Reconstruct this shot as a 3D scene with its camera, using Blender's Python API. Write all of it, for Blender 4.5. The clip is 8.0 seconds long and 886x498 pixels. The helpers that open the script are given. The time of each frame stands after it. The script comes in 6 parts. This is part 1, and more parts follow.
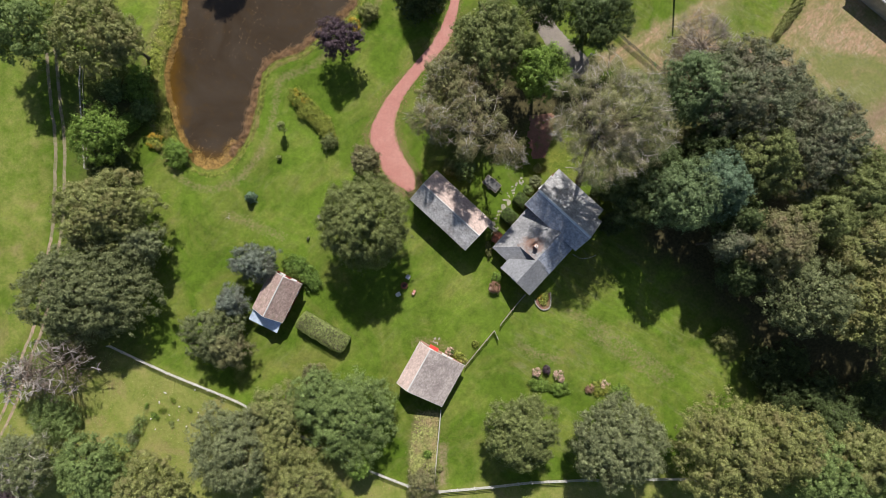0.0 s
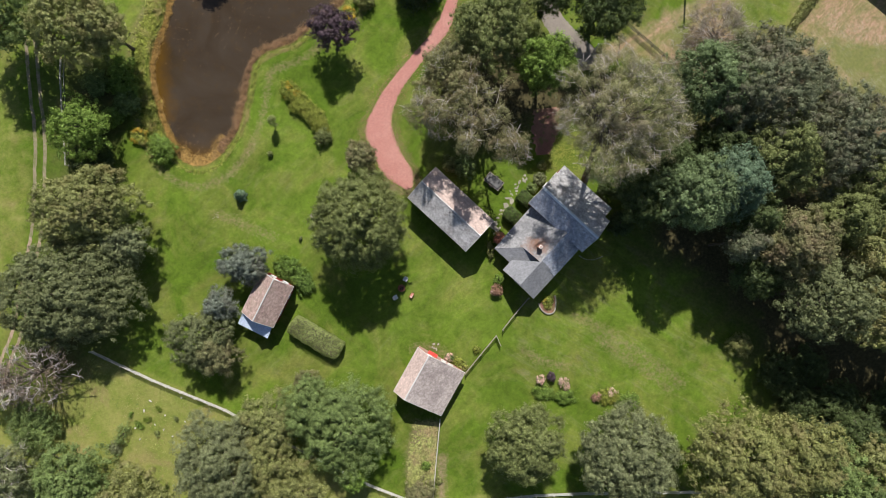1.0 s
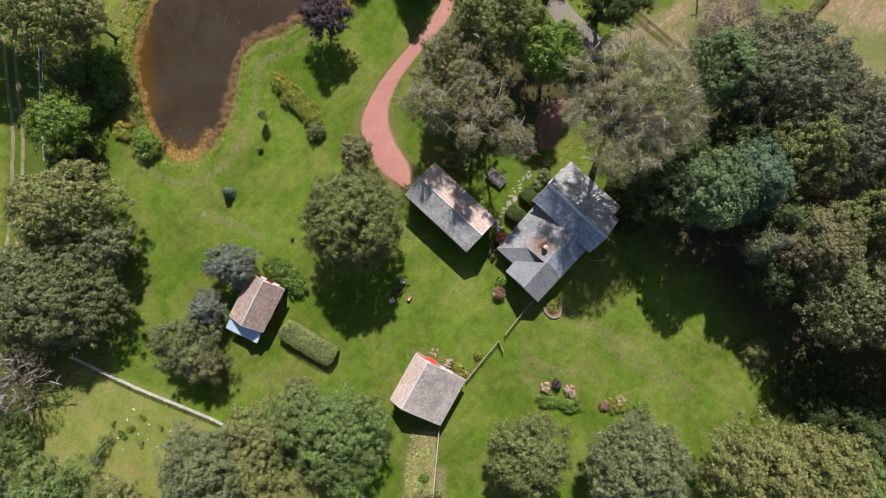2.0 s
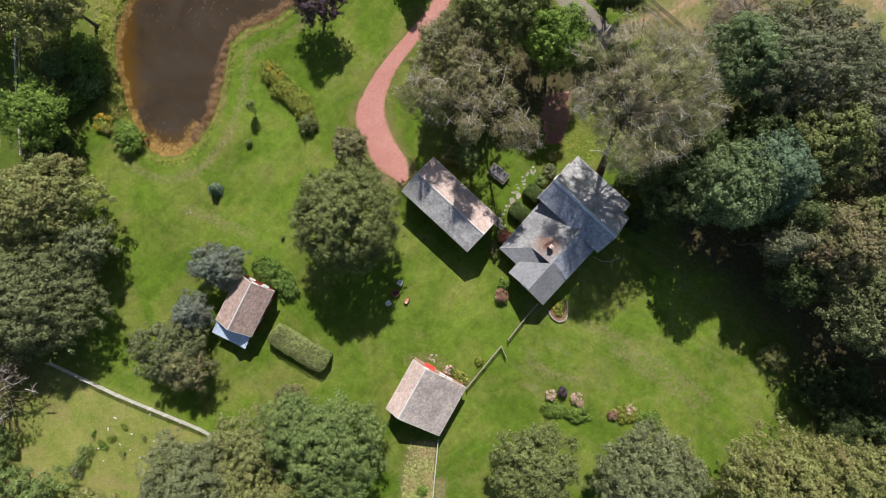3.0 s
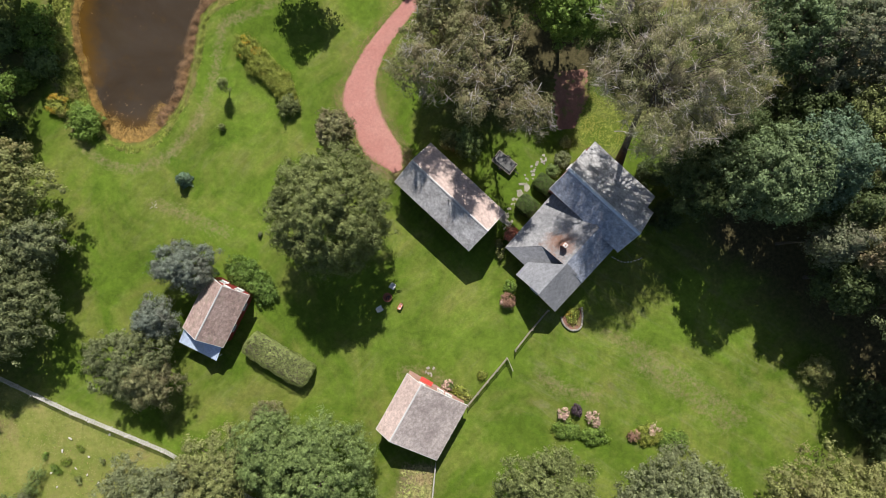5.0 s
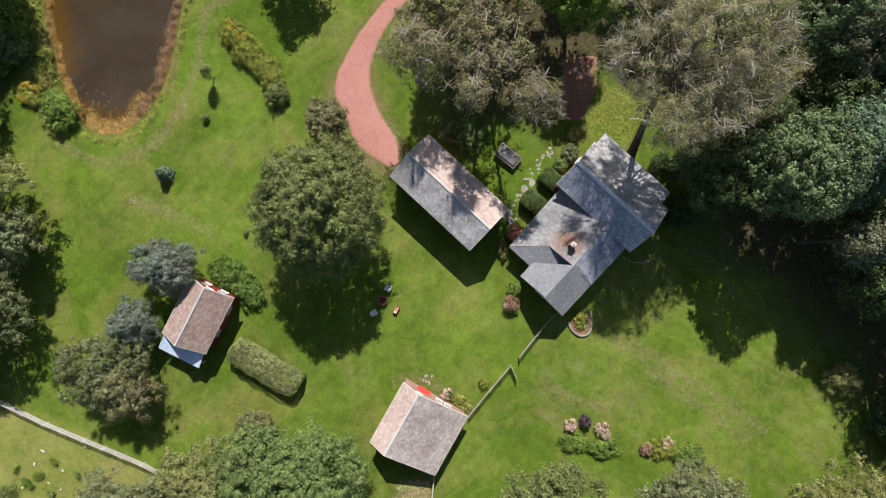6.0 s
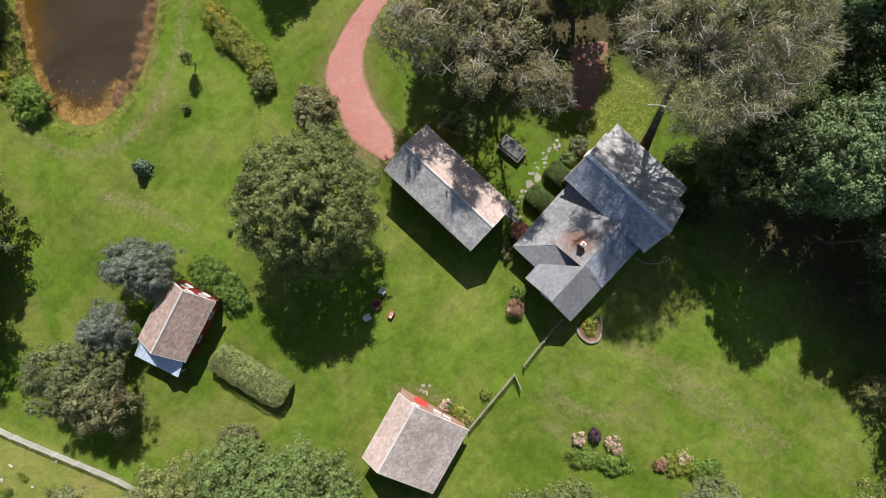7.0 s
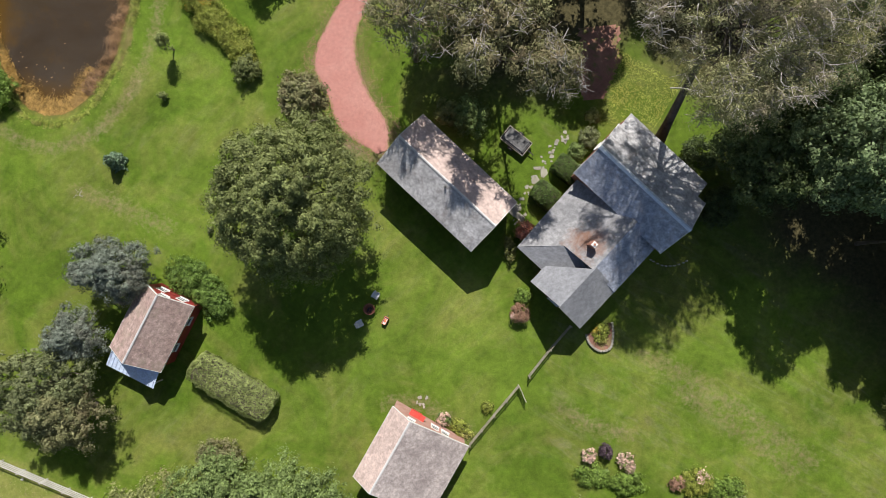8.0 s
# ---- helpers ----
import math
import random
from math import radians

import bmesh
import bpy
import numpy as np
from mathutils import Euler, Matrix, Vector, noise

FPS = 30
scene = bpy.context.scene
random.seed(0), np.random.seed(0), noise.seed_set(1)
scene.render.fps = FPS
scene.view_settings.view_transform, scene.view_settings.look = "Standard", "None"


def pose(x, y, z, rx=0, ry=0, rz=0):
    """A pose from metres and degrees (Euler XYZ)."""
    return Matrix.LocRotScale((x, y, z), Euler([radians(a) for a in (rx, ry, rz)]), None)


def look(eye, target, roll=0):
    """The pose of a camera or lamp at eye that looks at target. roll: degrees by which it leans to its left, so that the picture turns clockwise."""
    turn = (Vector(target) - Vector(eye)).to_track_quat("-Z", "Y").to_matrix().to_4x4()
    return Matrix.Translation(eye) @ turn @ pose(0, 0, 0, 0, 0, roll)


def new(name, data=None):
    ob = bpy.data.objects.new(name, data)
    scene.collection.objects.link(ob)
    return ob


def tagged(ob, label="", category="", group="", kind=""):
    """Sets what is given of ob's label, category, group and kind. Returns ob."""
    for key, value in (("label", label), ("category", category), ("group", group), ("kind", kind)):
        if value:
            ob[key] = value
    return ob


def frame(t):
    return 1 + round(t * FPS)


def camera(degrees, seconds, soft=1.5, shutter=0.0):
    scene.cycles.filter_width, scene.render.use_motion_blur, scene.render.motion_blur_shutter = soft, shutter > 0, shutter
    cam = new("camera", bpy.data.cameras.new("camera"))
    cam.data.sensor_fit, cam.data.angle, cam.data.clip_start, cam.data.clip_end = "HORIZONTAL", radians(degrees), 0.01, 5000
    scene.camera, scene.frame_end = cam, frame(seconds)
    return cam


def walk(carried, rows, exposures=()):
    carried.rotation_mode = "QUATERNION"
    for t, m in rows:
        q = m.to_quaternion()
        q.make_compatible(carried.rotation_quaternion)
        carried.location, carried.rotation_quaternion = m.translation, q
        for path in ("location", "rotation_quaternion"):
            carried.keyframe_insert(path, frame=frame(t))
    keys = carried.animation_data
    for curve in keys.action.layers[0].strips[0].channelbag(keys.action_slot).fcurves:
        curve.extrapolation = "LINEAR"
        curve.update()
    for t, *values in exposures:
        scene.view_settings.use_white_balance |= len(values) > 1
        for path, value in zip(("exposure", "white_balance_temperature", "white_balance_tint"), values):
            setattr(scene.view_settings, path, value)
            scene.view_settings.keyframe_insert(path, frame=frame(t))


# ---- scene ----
# ---- camera: a drone sinking straight down over a farmstead ----
cam = camera(71, 8.0, soft=0.85)
walk(cam, [
    (0, pose(-1.499, 0.327, 101.129, -0.089, -0.222, -0.030)),
    (0.5, pose(-1.380, 0.385, 98.652, -0.079, -0.187, -0.018)),
    (1, pose(-1.268, 0.417, 96.169, -0.068, -0.153, -0.005)),
    (1.5, pose(-1.162, 0.424, 93.680, -0.056, -0.120, 0.010)),
    (3, pose(-0.872, 0.342, 86.179, -0.019, -0.025, 0.061)),
    (3.5, pose(-0.782, 0.291, 83.670, -0.006, 0.005, 0.081)),
    (4, pose(-0.695, 0.235, 81.157, 0.008, 0.034, 0.102)),
    (4.5, pose(-0.608, 0.177, 78.640, 0.023, 0.062, 0.124)),
    (6, pose(-0.350, 0.029, 71.072, 0.069, 0.143, 0.199)),
    (6.5, pose(-0.262, -0.001, 68.545, 0.085, 0.168, 0.226)),
    (7, pose(-0.171, -0.014, 66.016, 0.102, 0.192, 0.255)),
    (7.5, pose(-0.077, -0.007, 63.487, 0.119, 0.216, 0.285)),
    (8, pose(0.021, 0.023, 60.957, 0.137, 0.238, 0.316)),
], exposures=((0, 0.10), (3.5, 0.13), (8, 0.17)))

# ---- daylight: high clear sun from the top of the plan ----
SUN_ELEV, SUN_TURN = radians(48), radians(2.5)
world = bpy.data.worlds.new("sky")
scene.world = world
world.use_nodes = True
wn = world.node_tree
sky = wn.nodes.new("ShaderNodeTexSky")
sky.sky_type, sky.sun_disc = "NISHITA", False
sky.sun_elevation, sky.sun_rotation = SUN_ELEV, SUN_TURN
sky.dust_density, sky.ozone_density = 1.0, 1.0
wn.nodes["Background"].inputs["Strength"].default_value = 0.07
wn.links.new(sky.outputs[0], wn.nodes["Background"].inputs[0])
sun_data = bpy.data.lights.new("sun", "SUN")
sun_data.energy, sun_data.angle, sun_data.color = 5.2, radians(0.53), (1.0, 0.955, 0.895)
sun = new("sun", sun_data)
toward = Vector((math.sin(SUN_TURN) * math.cos(SUN_ELEV), math.cos(SUN_TURN) * math.cos(SUN_ELEV), math.sin(SUN_ELEV)))
sun.matrix_world = look(toward * 300, (0, 0, 0))


# ---- materials ----
def node_mat(name):
    m = bpy.data.materials.new(name)
    m.use_nodes = True
    t = m.node_tree
    return m, t, t.nodes["Principled BSDF"]


def nz(t, scale, detail=4.0, rough=0.6, coord="Object", vec=None, dist=0.0):
    n = t.nodes.new("ShaderNodeTexNoise")
    n.inputs["Scale"].default_value, n.inputs["Detail"].default_value = scale, detail
    n.inputs["Roughness"].default_value, n.inputs["Distortion"].default_value = rough, dist
    if vec is None:
        tc = t.nodes.new("ShaderNodeTexCoord")
        vec = tc.outputs[coord]
    t.links.new(vec, n.inputs["Vector"])
    return n.outputs["Fac"]


def ramp(t, fac, *stops):
    r = t.nodes.new("ShaderNodeValToRGB")
    while len(r.color_ramp.elements) < len(stops):
        r.color_ramp.elements.new(0.5)
    for e, (p, c) in zip(r.color_ramp.elements, stops):
        e.position = p
        e.color = (*c, 1) if len(c) == 3 else c
    t.links.new(fac, r.inputs[0])
    return r.outputs[0]


def mixc(t, fac, a, b, mode="MIX"):
    m = t.nodes.new("ShaderNodeMix")
    m.data_type, m.blend_type = "RGBA", mode
    for sock, v in ((m.inputs[0], fac), (m.inputs[6], a), (m.inputs[7], b)):
        if isinstance(v, (int, float)):
            sock.default_value = v
        elif isinstance(v, tuple):
            sock.default_value = (*v, 1)
        else:
            t.links.new(v, sock)
    return m.outputs[2]


def maths(t, op, a, b=0.0):
    m = t.nodes.new("ShaderNodeMath")
    m.operation = op
    for sock, v in ((m.inputs[0], a), (m.inputs[1], b)):
        if isinstance(v, (int, float)):
            sock.default_value = v
        else:
            t.links.new(v, sock)
    return m.outputs[0]


def relief(t, bsdf, height, strength=0.4, distance=0.03):
    b = t.nodes.new("ShaderNodeBump")
    b.inputs["Strength"].default_value, b.inputs["Distance"].default_value = strength, distance
    t.links.new(height, b.inputs["Height"])
    t.links.new(b.outputs[0], bsdf.inputs["Normal"])


def grey(v):
    return (v, v, v)


def rough_mat(name, dark, light, big=0.6, small=9.0, rough=0.85, bump=0.4, dist=0.02, island=0.0, stain=None, metal=0.0, mottle=0.0):
    """Two colours over a large and a small noise, with relief; island: how much pieces differ; stain: a third colour in blotches."""
    m, t, b = node_mat(name)
    n1, n2 = nz(t, big), nz(t, small, 6)
    c = mixc(t, ramp(t, n1, (0.32, grey(0)), (0.68, grey(1))), dark, light)
    c = mixc(t, 0.55, c, ramp(t, n2, (0.25, grey(0.55)), (0.75, grey(1.35))), "MULTIPLY")
    if island:
        g = t.nodes.new("ShaderNodeNewGeometry")
        c = mixc(t, island, c, ramp(t, g.outputs["Random Per Island"], (0.0, grey(0.45)), (0.5, grey(0.95)), (1.0, grey(1.5))), "MULTIPLY")
    if mottle:
        c = mixc(t, mottle, c, ramp(t, nz(t, 2.4, 9, 0.8, dist=0.3), (0.36, grey(0.5)), (0.5, grey(0.95)), (0.64, grey(1.5))), "MULTIPLY")
    if stain:
        c = mixc(t, ramp(t, nz(t, big * 1.7, 5, 0.7, dist=0.6), (0.52, grey(0)), (0.7, grey(0.8))), c, stain)
    t.links.new(c, b.inputs["Base Color"])
    b.inputs["Roughness"].default_value, b.inputs["Metallic"].default_value = rough, metal
    relief(t, b, n2, bump, dist)
    return m


def leaf_mat(name, dark, light, tint=None, through_light=0.22, blotch=0.35):
    """Leaves: each differs a little, clumps differ more, some light passes through."""
    m, t, b = node_mat(name)
    g = t.nodes.new("ShaderNodeNewGeometry")
    c = mixc(t, ramp(t, g.outputs["Random Per Island"], (0.0, grey(0.16)), (0.8, grey(0.42)), (1.0, grey(0.62))), tuple(0.95 * v for v in dark), tuple(1.5 * v for v in light))
    c = mixc(t, 0.6, c, ramp(t, nz(t, blotch, 3), (0.3, grey(0.6)), (0.7, grey(1.3))), "MULTIPLY")
    c = mixc(t, 0.85, c, ramp(t, nz(t, 2.1, 4, 0.75), (0.36, grey(0.42)), (0.64, grey(1.6))), "MULTIPLY")
    if tint:
        c = mixc(t, ramp(t, nz(t, blotch * 0.6, 4, 0.7), (0.48, grey(0)), (0.64, grey(0.85))), c, tint)
    t.links.new(c, b.inputs["Base Color"])
    b.inputs["Roughness"].default_value = 0.5
    b.inputs["Specular IOR Level"].default_value = 0.18
    tr = t.nodes.new("ShaderNodeBsdfTranslucent")
    t.links.new(mixc(t, 0.5, c, (0.12, 0.16, 0.02)), tr.inputs[0])
    mx = t.nodes.new("ShaderNodeMixShader")
    mx.inputs[0].default_value = through_light
    t.links.new(b.outputs[0], mx.inputs[1])
    t.links.new(tr.outputs[0], mx.inputs[2])
    t.links.new(mx.outputs[0], t.nodes["Material Output"].inputs[0])
    return m


def zone(t, name):
    a = t.nodes.new("ShaderNodeAttribute")
    a.attribute_name = name
    return a.outputs["Fac"]


def broken(t, z, n, width=0.5):
    """A zone's weight with an edge broken up by noise."""
    return ramp(t, maths(t, "ADD", z, maths(t, "MULTIPLY", maths(t, "SUBTRACT", n, 0.5), 1.1)), (0.5 - width / 2, grey(0)), (0.5 + width / 2, grey(1)))


def ground_material():
    m, t, b = node_mat("grass_and_earth")
    big, mid, fine, blade = nz(t, 0.045, 5, 0.62), nz(t, 0.32, 5, 0.7), nz(t, 2.2, 5, 0.7), nz(t, 11, 3, 0.7)
    patch = nz(t, 0.13, 4, 0.65, dist=0.8)
    lawn = mixc(t, ramp(t, big, (0.3, grey(0)), (0.7, grey(1))), (0.078, 0.136, 0.010), (0.126, 0.188, 0.022))
    lawn = mixc(t, ramp(t, patch, (0.45, grey(0)), (0.68, grey(0.78))), lawn, (0.200, 0.212, 0.048))
    lawn = mixc(t, 1.0, lawn, ramp(t, nz(t, 0.085, 4, 0.6, dist=0.4), (0.3, grey(0.76)), (0.7, grey(1.16))), "MULTIPLY")
    lawn = mixc(t, ramp(t, mid, (0.52, grey(0)), (0.75, grey(0.55))), lawn, (0.070, 0.138, 0.010))
    lawn = mixc(t, 1.0, lawn, ramp(t, nz(t, 0.75, 5, 0.7, dist=0.5), (0.34, grey(0.82)), (0.66, grey(1.17))), "MULTIPLY")
    # faint mowing lines and worn streaks
    tc = t.nodes.new("ShaderNodeTexCoord")

    def along(turn, long, wide):
        mp = t.nodes.new("ShaderNodeMapping")
        mp.vector_type = "TEXTURE"
        mp.inputs["Rotation"].default_value, mp.inputs["Scale"].default_value = (0, 0, turn), (long, wide, 1)
        t.links.new(tc.outputs["Object"], mp.inputs[0])
        return mp.outputs[0]

    for turn, zn, strength in ((radians(47), "mow_a", 0.35), (radians(-31), "mow_b", 0.75)):
        swath = nz(t, 1.0, 3, 0.6, vec=along(turn, 14, 1.3))
        worn = nz(t, 1.0, 6, 0.75, vec=along(turn, 5, 1.0), dist=0.8)
        lines = ramp(t, swath, (0.3, grey(0.90)), (0.7, grey(1.08)))
        cut = mixc(t, 1.0, lawn, lines, "MULTIPLY")
        bald = maths(t, "MULTIPLY", ramp(t, worn, (0.50, grey(0)), (0.74, grey(0.8))), ramp(t, patch, (0.40, grey(0.0)), (0.64, grey(strength))))
        lawn = mixc(t, zone(t, zn), lawn, mixc(t, bald, cut, (0.265, 0.25, 0.155)))
    pasture = mixc(t, ramp(t, mid, (0.35, grey(0)), (0.65, grey(1))), (0.155, 0.20, 0.034), (0.27, 0.265, 0.08))
    pasture = mixc(t, ramp(t, patch, (0.55, grey(0)), (0.75, grey(0.6))), pasture, (0.36, 0.25, 0.14))
    pasture = mixc(t, ramp(t, nz(t, 0.9, 4, 0.75), (0.6, grey(0)), (0.7, grey(0.6))), pasture, (0.075, 0.13, 0.025))
    straw = nz(t, 1.0, 6, 0.7, vec=along(radians(52), 1.5, 0.6), dist=1.8)
    hay = mixc(t, ramp(t, straw, (0.35, grey(0)), (0.6, grey(1))), (0.21, 0.185, 0.08), (0.42, 0.265, 0.18))
    hay = mixc(t, ramp(t, nz(t, 0.1, 5, 0.65, dist=0.6), (0.41, grey(0)), (0.57, grey(0.92))), hay, (0.165, 0.185, 0.055))
    hay = mixc(t, ramp(t, nz(t, 0.7, 5, 0.75), (0.5, grey(0)), (0.66, grey(0.7))), hay, (0.15, 0.155, 0.06))
    fibre = nz(t, 1.0, 5, 0.75, vec=along(radians(-48), 1.5, 0.25), dist=2.2)
    hay = mixc(t, maths(t, "MULTIPLY", ramp(t, fibre, (0.50, grey(0)), (0.68, grey(0.7))), ramp(t, nz(t, 0.22, 4, 0.7), (0.42, grey(0.0)), (0.62, grey(1)))), hay, (0.48, 0.42, 0.33))
    hay = mixc(t, ramp(t, fibre, (0.3, grey(0.6)), (0.45, grey(0))), hay, (0.12, 0.12, 0.04))
    soil = mixc(t, ramp(t, mid, (0.3, grey(0)), (0.7, grey(1))), (0.17, 0.11, 0.07), (0.34, 0.25, 0.17))
    # darker brown ground inside the wood and grove outlines
    dark_floor = mixc(t, ramp(t, fine, (0.3, grey(0)), (0.7, grey(1))), (0.05, 0.045, 0.02), (0.10, 0.085, 0.04))
    mud = mixc(t, ramp(t, fine, (0.3, grey(0)), (0.7, grey(1))), (0.07, 0.05, 0.025), (0.17, 0.10, 0.035))
    c = mixc(t, broken(t, zone(t, "pasture"), mid), lawn, pasture)
    c = mixc(t, broken(t, zone(t, "hay"), mid), c, hay)
    c = mixc(t, broken(t, zone(t, "dark_floor"), patch, 0.8), c, dark_floor)
    c = mixc(t, broken(t, zone(t, "soil"), fine, 0.7), c, soil)
    c = mixc(t, zone(t, "mud"), c, mud)
    c = mixc(t, 0.55, c, ramp(t, fine, (0.22, grey(0.60)), (0.78, grey(1.34))), "MULTIPLY")
    c = mixc(t, 0.3, c, ramp(t, blade, (0.25, grey(0.6)), (0.75, grey(1.4))), "MULTIPLY")
    t.links.new(c, b.inputs["Base Color"])
    b.inputs["Roughness"].default_value, b.inputs["Specular IOR Level"].default_value = 0.9, 0.15
    relief(t, b, maths(t, "ADD", fine, blade), 0.5, 0.06)
    return m


def gravel_material(name, a, b_, grass=0.0):
    m, t, b = node_mat(name)
    n1, n2, n3 = nz(t, 0.22, 5, 0.65), nz(t, 3.0, 5, 0.7), nz(t, 22, 3)
    c = mixc(t, ramp(t, n1, (0.3, grey(0)), (0.7, grey(1))), a, b_)
    c = mixc(t, 0.6, c, ramp(t, n2, (0.25, grey(0.7)), (0.75, grey(1.2))), "MULTIPLY")
    c = mixc(t, 0.5, c, ramp(t, n3, (0.3, grey(0.6)), (0.7, grey(1.35))), "MULTIPLY")
    if grass:
        c = mixc(t, ramp(t, nz(t, 0.8, 5, 0.75), (0.62 - grass, grey(0)), (0.7, grey(1))), c, (0.12, 0.16, 0.03))
    t.links.new(c, b.inputs["Base Color"])
    b.inputs["Roughness"].default_value = 0.95
    relief(t, b, n3, 0.5, 0.03)
    return m


def water_material():
    m, t, b = node_mat("murky_pond_water")
    n = nz(t, 0.09, 5, 0.6, dist=0.7)
    c = mixc(t, ramp(t, n, (0.35, grey(0)), (0.72, grey(1))), (0.040, 0.028, 0.017), (0.068, 0.054, 0.040))
    c = mixc(t, ramp(t, nz(t, 0.6, 5, 0.7), (0.35, grey(0)), (0.7, grey(0.4))), c, (0.05, 0.032, 0.016))
    c = mixc(t, broken(t, zone(t, "shallow"), nz(t, 0.5, 5, 0.7), 0.9), c, (0.10, 0.052, 0.008))
    t.links.new(c, b.inputs["Base Color"])
    b.inputs["Roughness"].default_value, b.inputs["IOR"].default_value = 0.08, 1.33
    relief(t, b, nz(t, 2.5, 3), 0.06, 0.02)
    return m


GRASS = ground_material()
PINK_GRAVEL = gravel_material("pink_gravel", (0.43, 0.178, 0.15), (0.51, 0.262, 0.22))
GREY_GRAVEL = gravel_material("grey_gravel", (0.19, 0.165, 0.14), (0.30, 0.26, 0.225), 0.05)
TRACK_DIRT = gravel_material("pale_track_dirt", (0.33, 0.23, 0.165), (0.44, 0.33, 0.25), 0.16)
TRACK_FAINT = gravel_material("grassy_track_earth", (0.20, 0.165, 0.10), (0.32, 0.26, 0.18), 0.18)
BROWN_DIRT = gravel_material("brown_dirt", (0.19, 0.095, 0.07), (0.34, 0.17, 0.125), 0.10)
WATER = water_material()
CEDAR = rough_mat("weathered_pinkish_cedar", (0.34, 0.29, 0.275), (0.52, 0.45, 0.42), 0.35, 9, 0.9, 0.6, 0.02, 0.12, (0.23, 0.19, 0.18), mottle=0.75)
# cedar for slopes facing the sun: the sunlight is put into its colour
CEDAR_SUNLIT = rough_mat("sunlit_pale_cedar", (0.48, 0.37, 0.33), (0.62, 0.48, 0.43), 0.35, 6, 0.9, 0.3, 0.01, 0.25, mottle=0.35)
CEDAR_BACK = rough_mat("cool_grey_cedar", (0.35, 0.34, 0.345), (0.56, 0.55, 0.555), 0.5, 9, 0.9, 0.5, 0.015, 0.25, (0.25, 0.22, 0.21), mottle=0.8)
CEDAR_BROWN = rough_mat("mossy_brown_cedar", (0.36, 0.25, 0.22), (0.47, 0.35, 0.31), 0.5, 6, 0.9, 0.3, 0.01, 0.35, (0.33, 0.27, 0.21), mottle=0.6)
# reflected sky is painted into these grey shingles as a blue tint
SLATE_GREY = rough_mat("sky_tinted_grey_shingle", (0.28, 0.31, 0.39), (0.46, 0.49, 0.57), 0.35, 8, 0.7, 0.4, 0.01, 0.3, (0.33, 0.30, 0.32), mottle=0.85)
ASPHALT_GREY = rough_mat("plain_grey_shingle", (0.225, 0.23, 0.25), (0.29, 0.295, 0.315), 0.4, 8, 0.9, 0.25, 0.01, 0.2, mottle=0.3)
STAINED_GREY = rough_mat("rust_stained_grey_shingle", (0.25, 0.25, 0.26), (0.36, 0.355, 0.36), 0.3, 8, 0.9, 0.3, 0.01, 0.25, mottle=0.45)


def rust_patch(m, centre, reach):
    """Rust washed down a roof round one spot, broken up by noise."""
    t = m.node_tree
    b = t.nodes["Principled BSDF"]
    was = b.inputs["Base Color"].links[0].from_socket
    tc, vm = t.nodes.new("ShaderNodeTexCoord"), t.nodes.new("ShaderNodeVectorMath")
    vm.operation = "DISTANCE"
    vm.inputs[1].default_value = centre
    t.links.new(tc.outputs["Object"], vm.inputs[0])
    near = maths(t, "SUBTRACT", 1.0, maths(t, "DIVIDE", vm.outputs["Value"], reach))
    near = maths(t, "ADD", near, maths(t, "MULTIPLY", maths(t, "SUBTRACT", nz(t, 0.7, 6, 0.75, dist=0.6), 0.5), 2.6))
    t.links.new(mixc(t, ramp(t, near, (0.2, grey(0)), (0.9, grey(0.85))), was, (0.25, 0.125, 0.075)), b.inputs["Base Color"])


rust_patch(STAINED_GREY, (-1.1, -1.3, 4.4), 2.6)
RIDGE_PALE = rough_mat("pale_ridge_board", (0.55, 0.53, 0.52), (0.72, 0.70, 0.69), 1.0, 9, 0.6, 0.2)
RIDGE_BLUE = rough_mat("galvanised_ridge_metal", (0.60, 0.66, 0.76), (0.75, 0.80, 0.88), 1.0, 9, 0.45, 0.2, metal=0.3)
METAL_BLUE = rough_mat("pale_blue_painted_metal", (0.60, 0.70, 0.90), (0.68, 0.78, 0.95), 0.8, 5, 0.4, 0.1)
RED_PAINT = rough_mat("barn_red_paint", (0.26, 0.03, 0.026), (0.38, 0.05, 0.042), 1.2, 9, 0.7, 0.3)
RED_BRIGHT = rough_mat("bright_red_paint", (0.60, 0.06, 0.045), (0.66, 0.09, 0.07), 1.2, 9, 0.55, 0.2)
WHITE_PAINT = rough_mat("white_paint", (0.72, 0.71, 0.68), (0.80, 0.80, 0.78), 1.2, 9, 0.5, 0.15)
BROWN_WALL = rough_mat("brown_red_clapboard", (0.24, 0.10, 0.07), (0.33, 0.15, 0.10), 1.2, 9, 0.8, 0.3)
BRICK_RED = rough_mat("chimney_brick", (0.36, 0.15, 0.10), (0.45, 0.22, 0.16), 2.0, 12, 0.9, 0.4)
FENCE_WOOD = rough_mat("weathered_fence_wood", (0.36, 0.34, 0.30), (0.54, 0.51, 0.46), 1.0, 8, 0.9, 0.3)
PALE_BOARD = rough_mat("pale_silvered_fence_board", (0.50, 0.48, 0.45), (0.68, 0.66, 0.63), 1.0, 8, 0.85, 0.3)
PALE_STONE = rough_mat("pale_field_stone", (0.50, 0.47, 0.42), (0.66, 0.63, 0.58), 2.0, 12, 0.9, 0.4)
GREY_WOOD = rough_mat("grey_brown_fence_wood", (0.24, 0.21, 0.16), (0.38, 0.34, 0.27), 1.0, 8, 0.9, 0.3)
DARK_WOOD = rough_mat("dark_wet_wood", (0.06, 0.055, 0.045), (0.13, 0.12, 0.10), 1.0, 8, 0.9, 0.3)
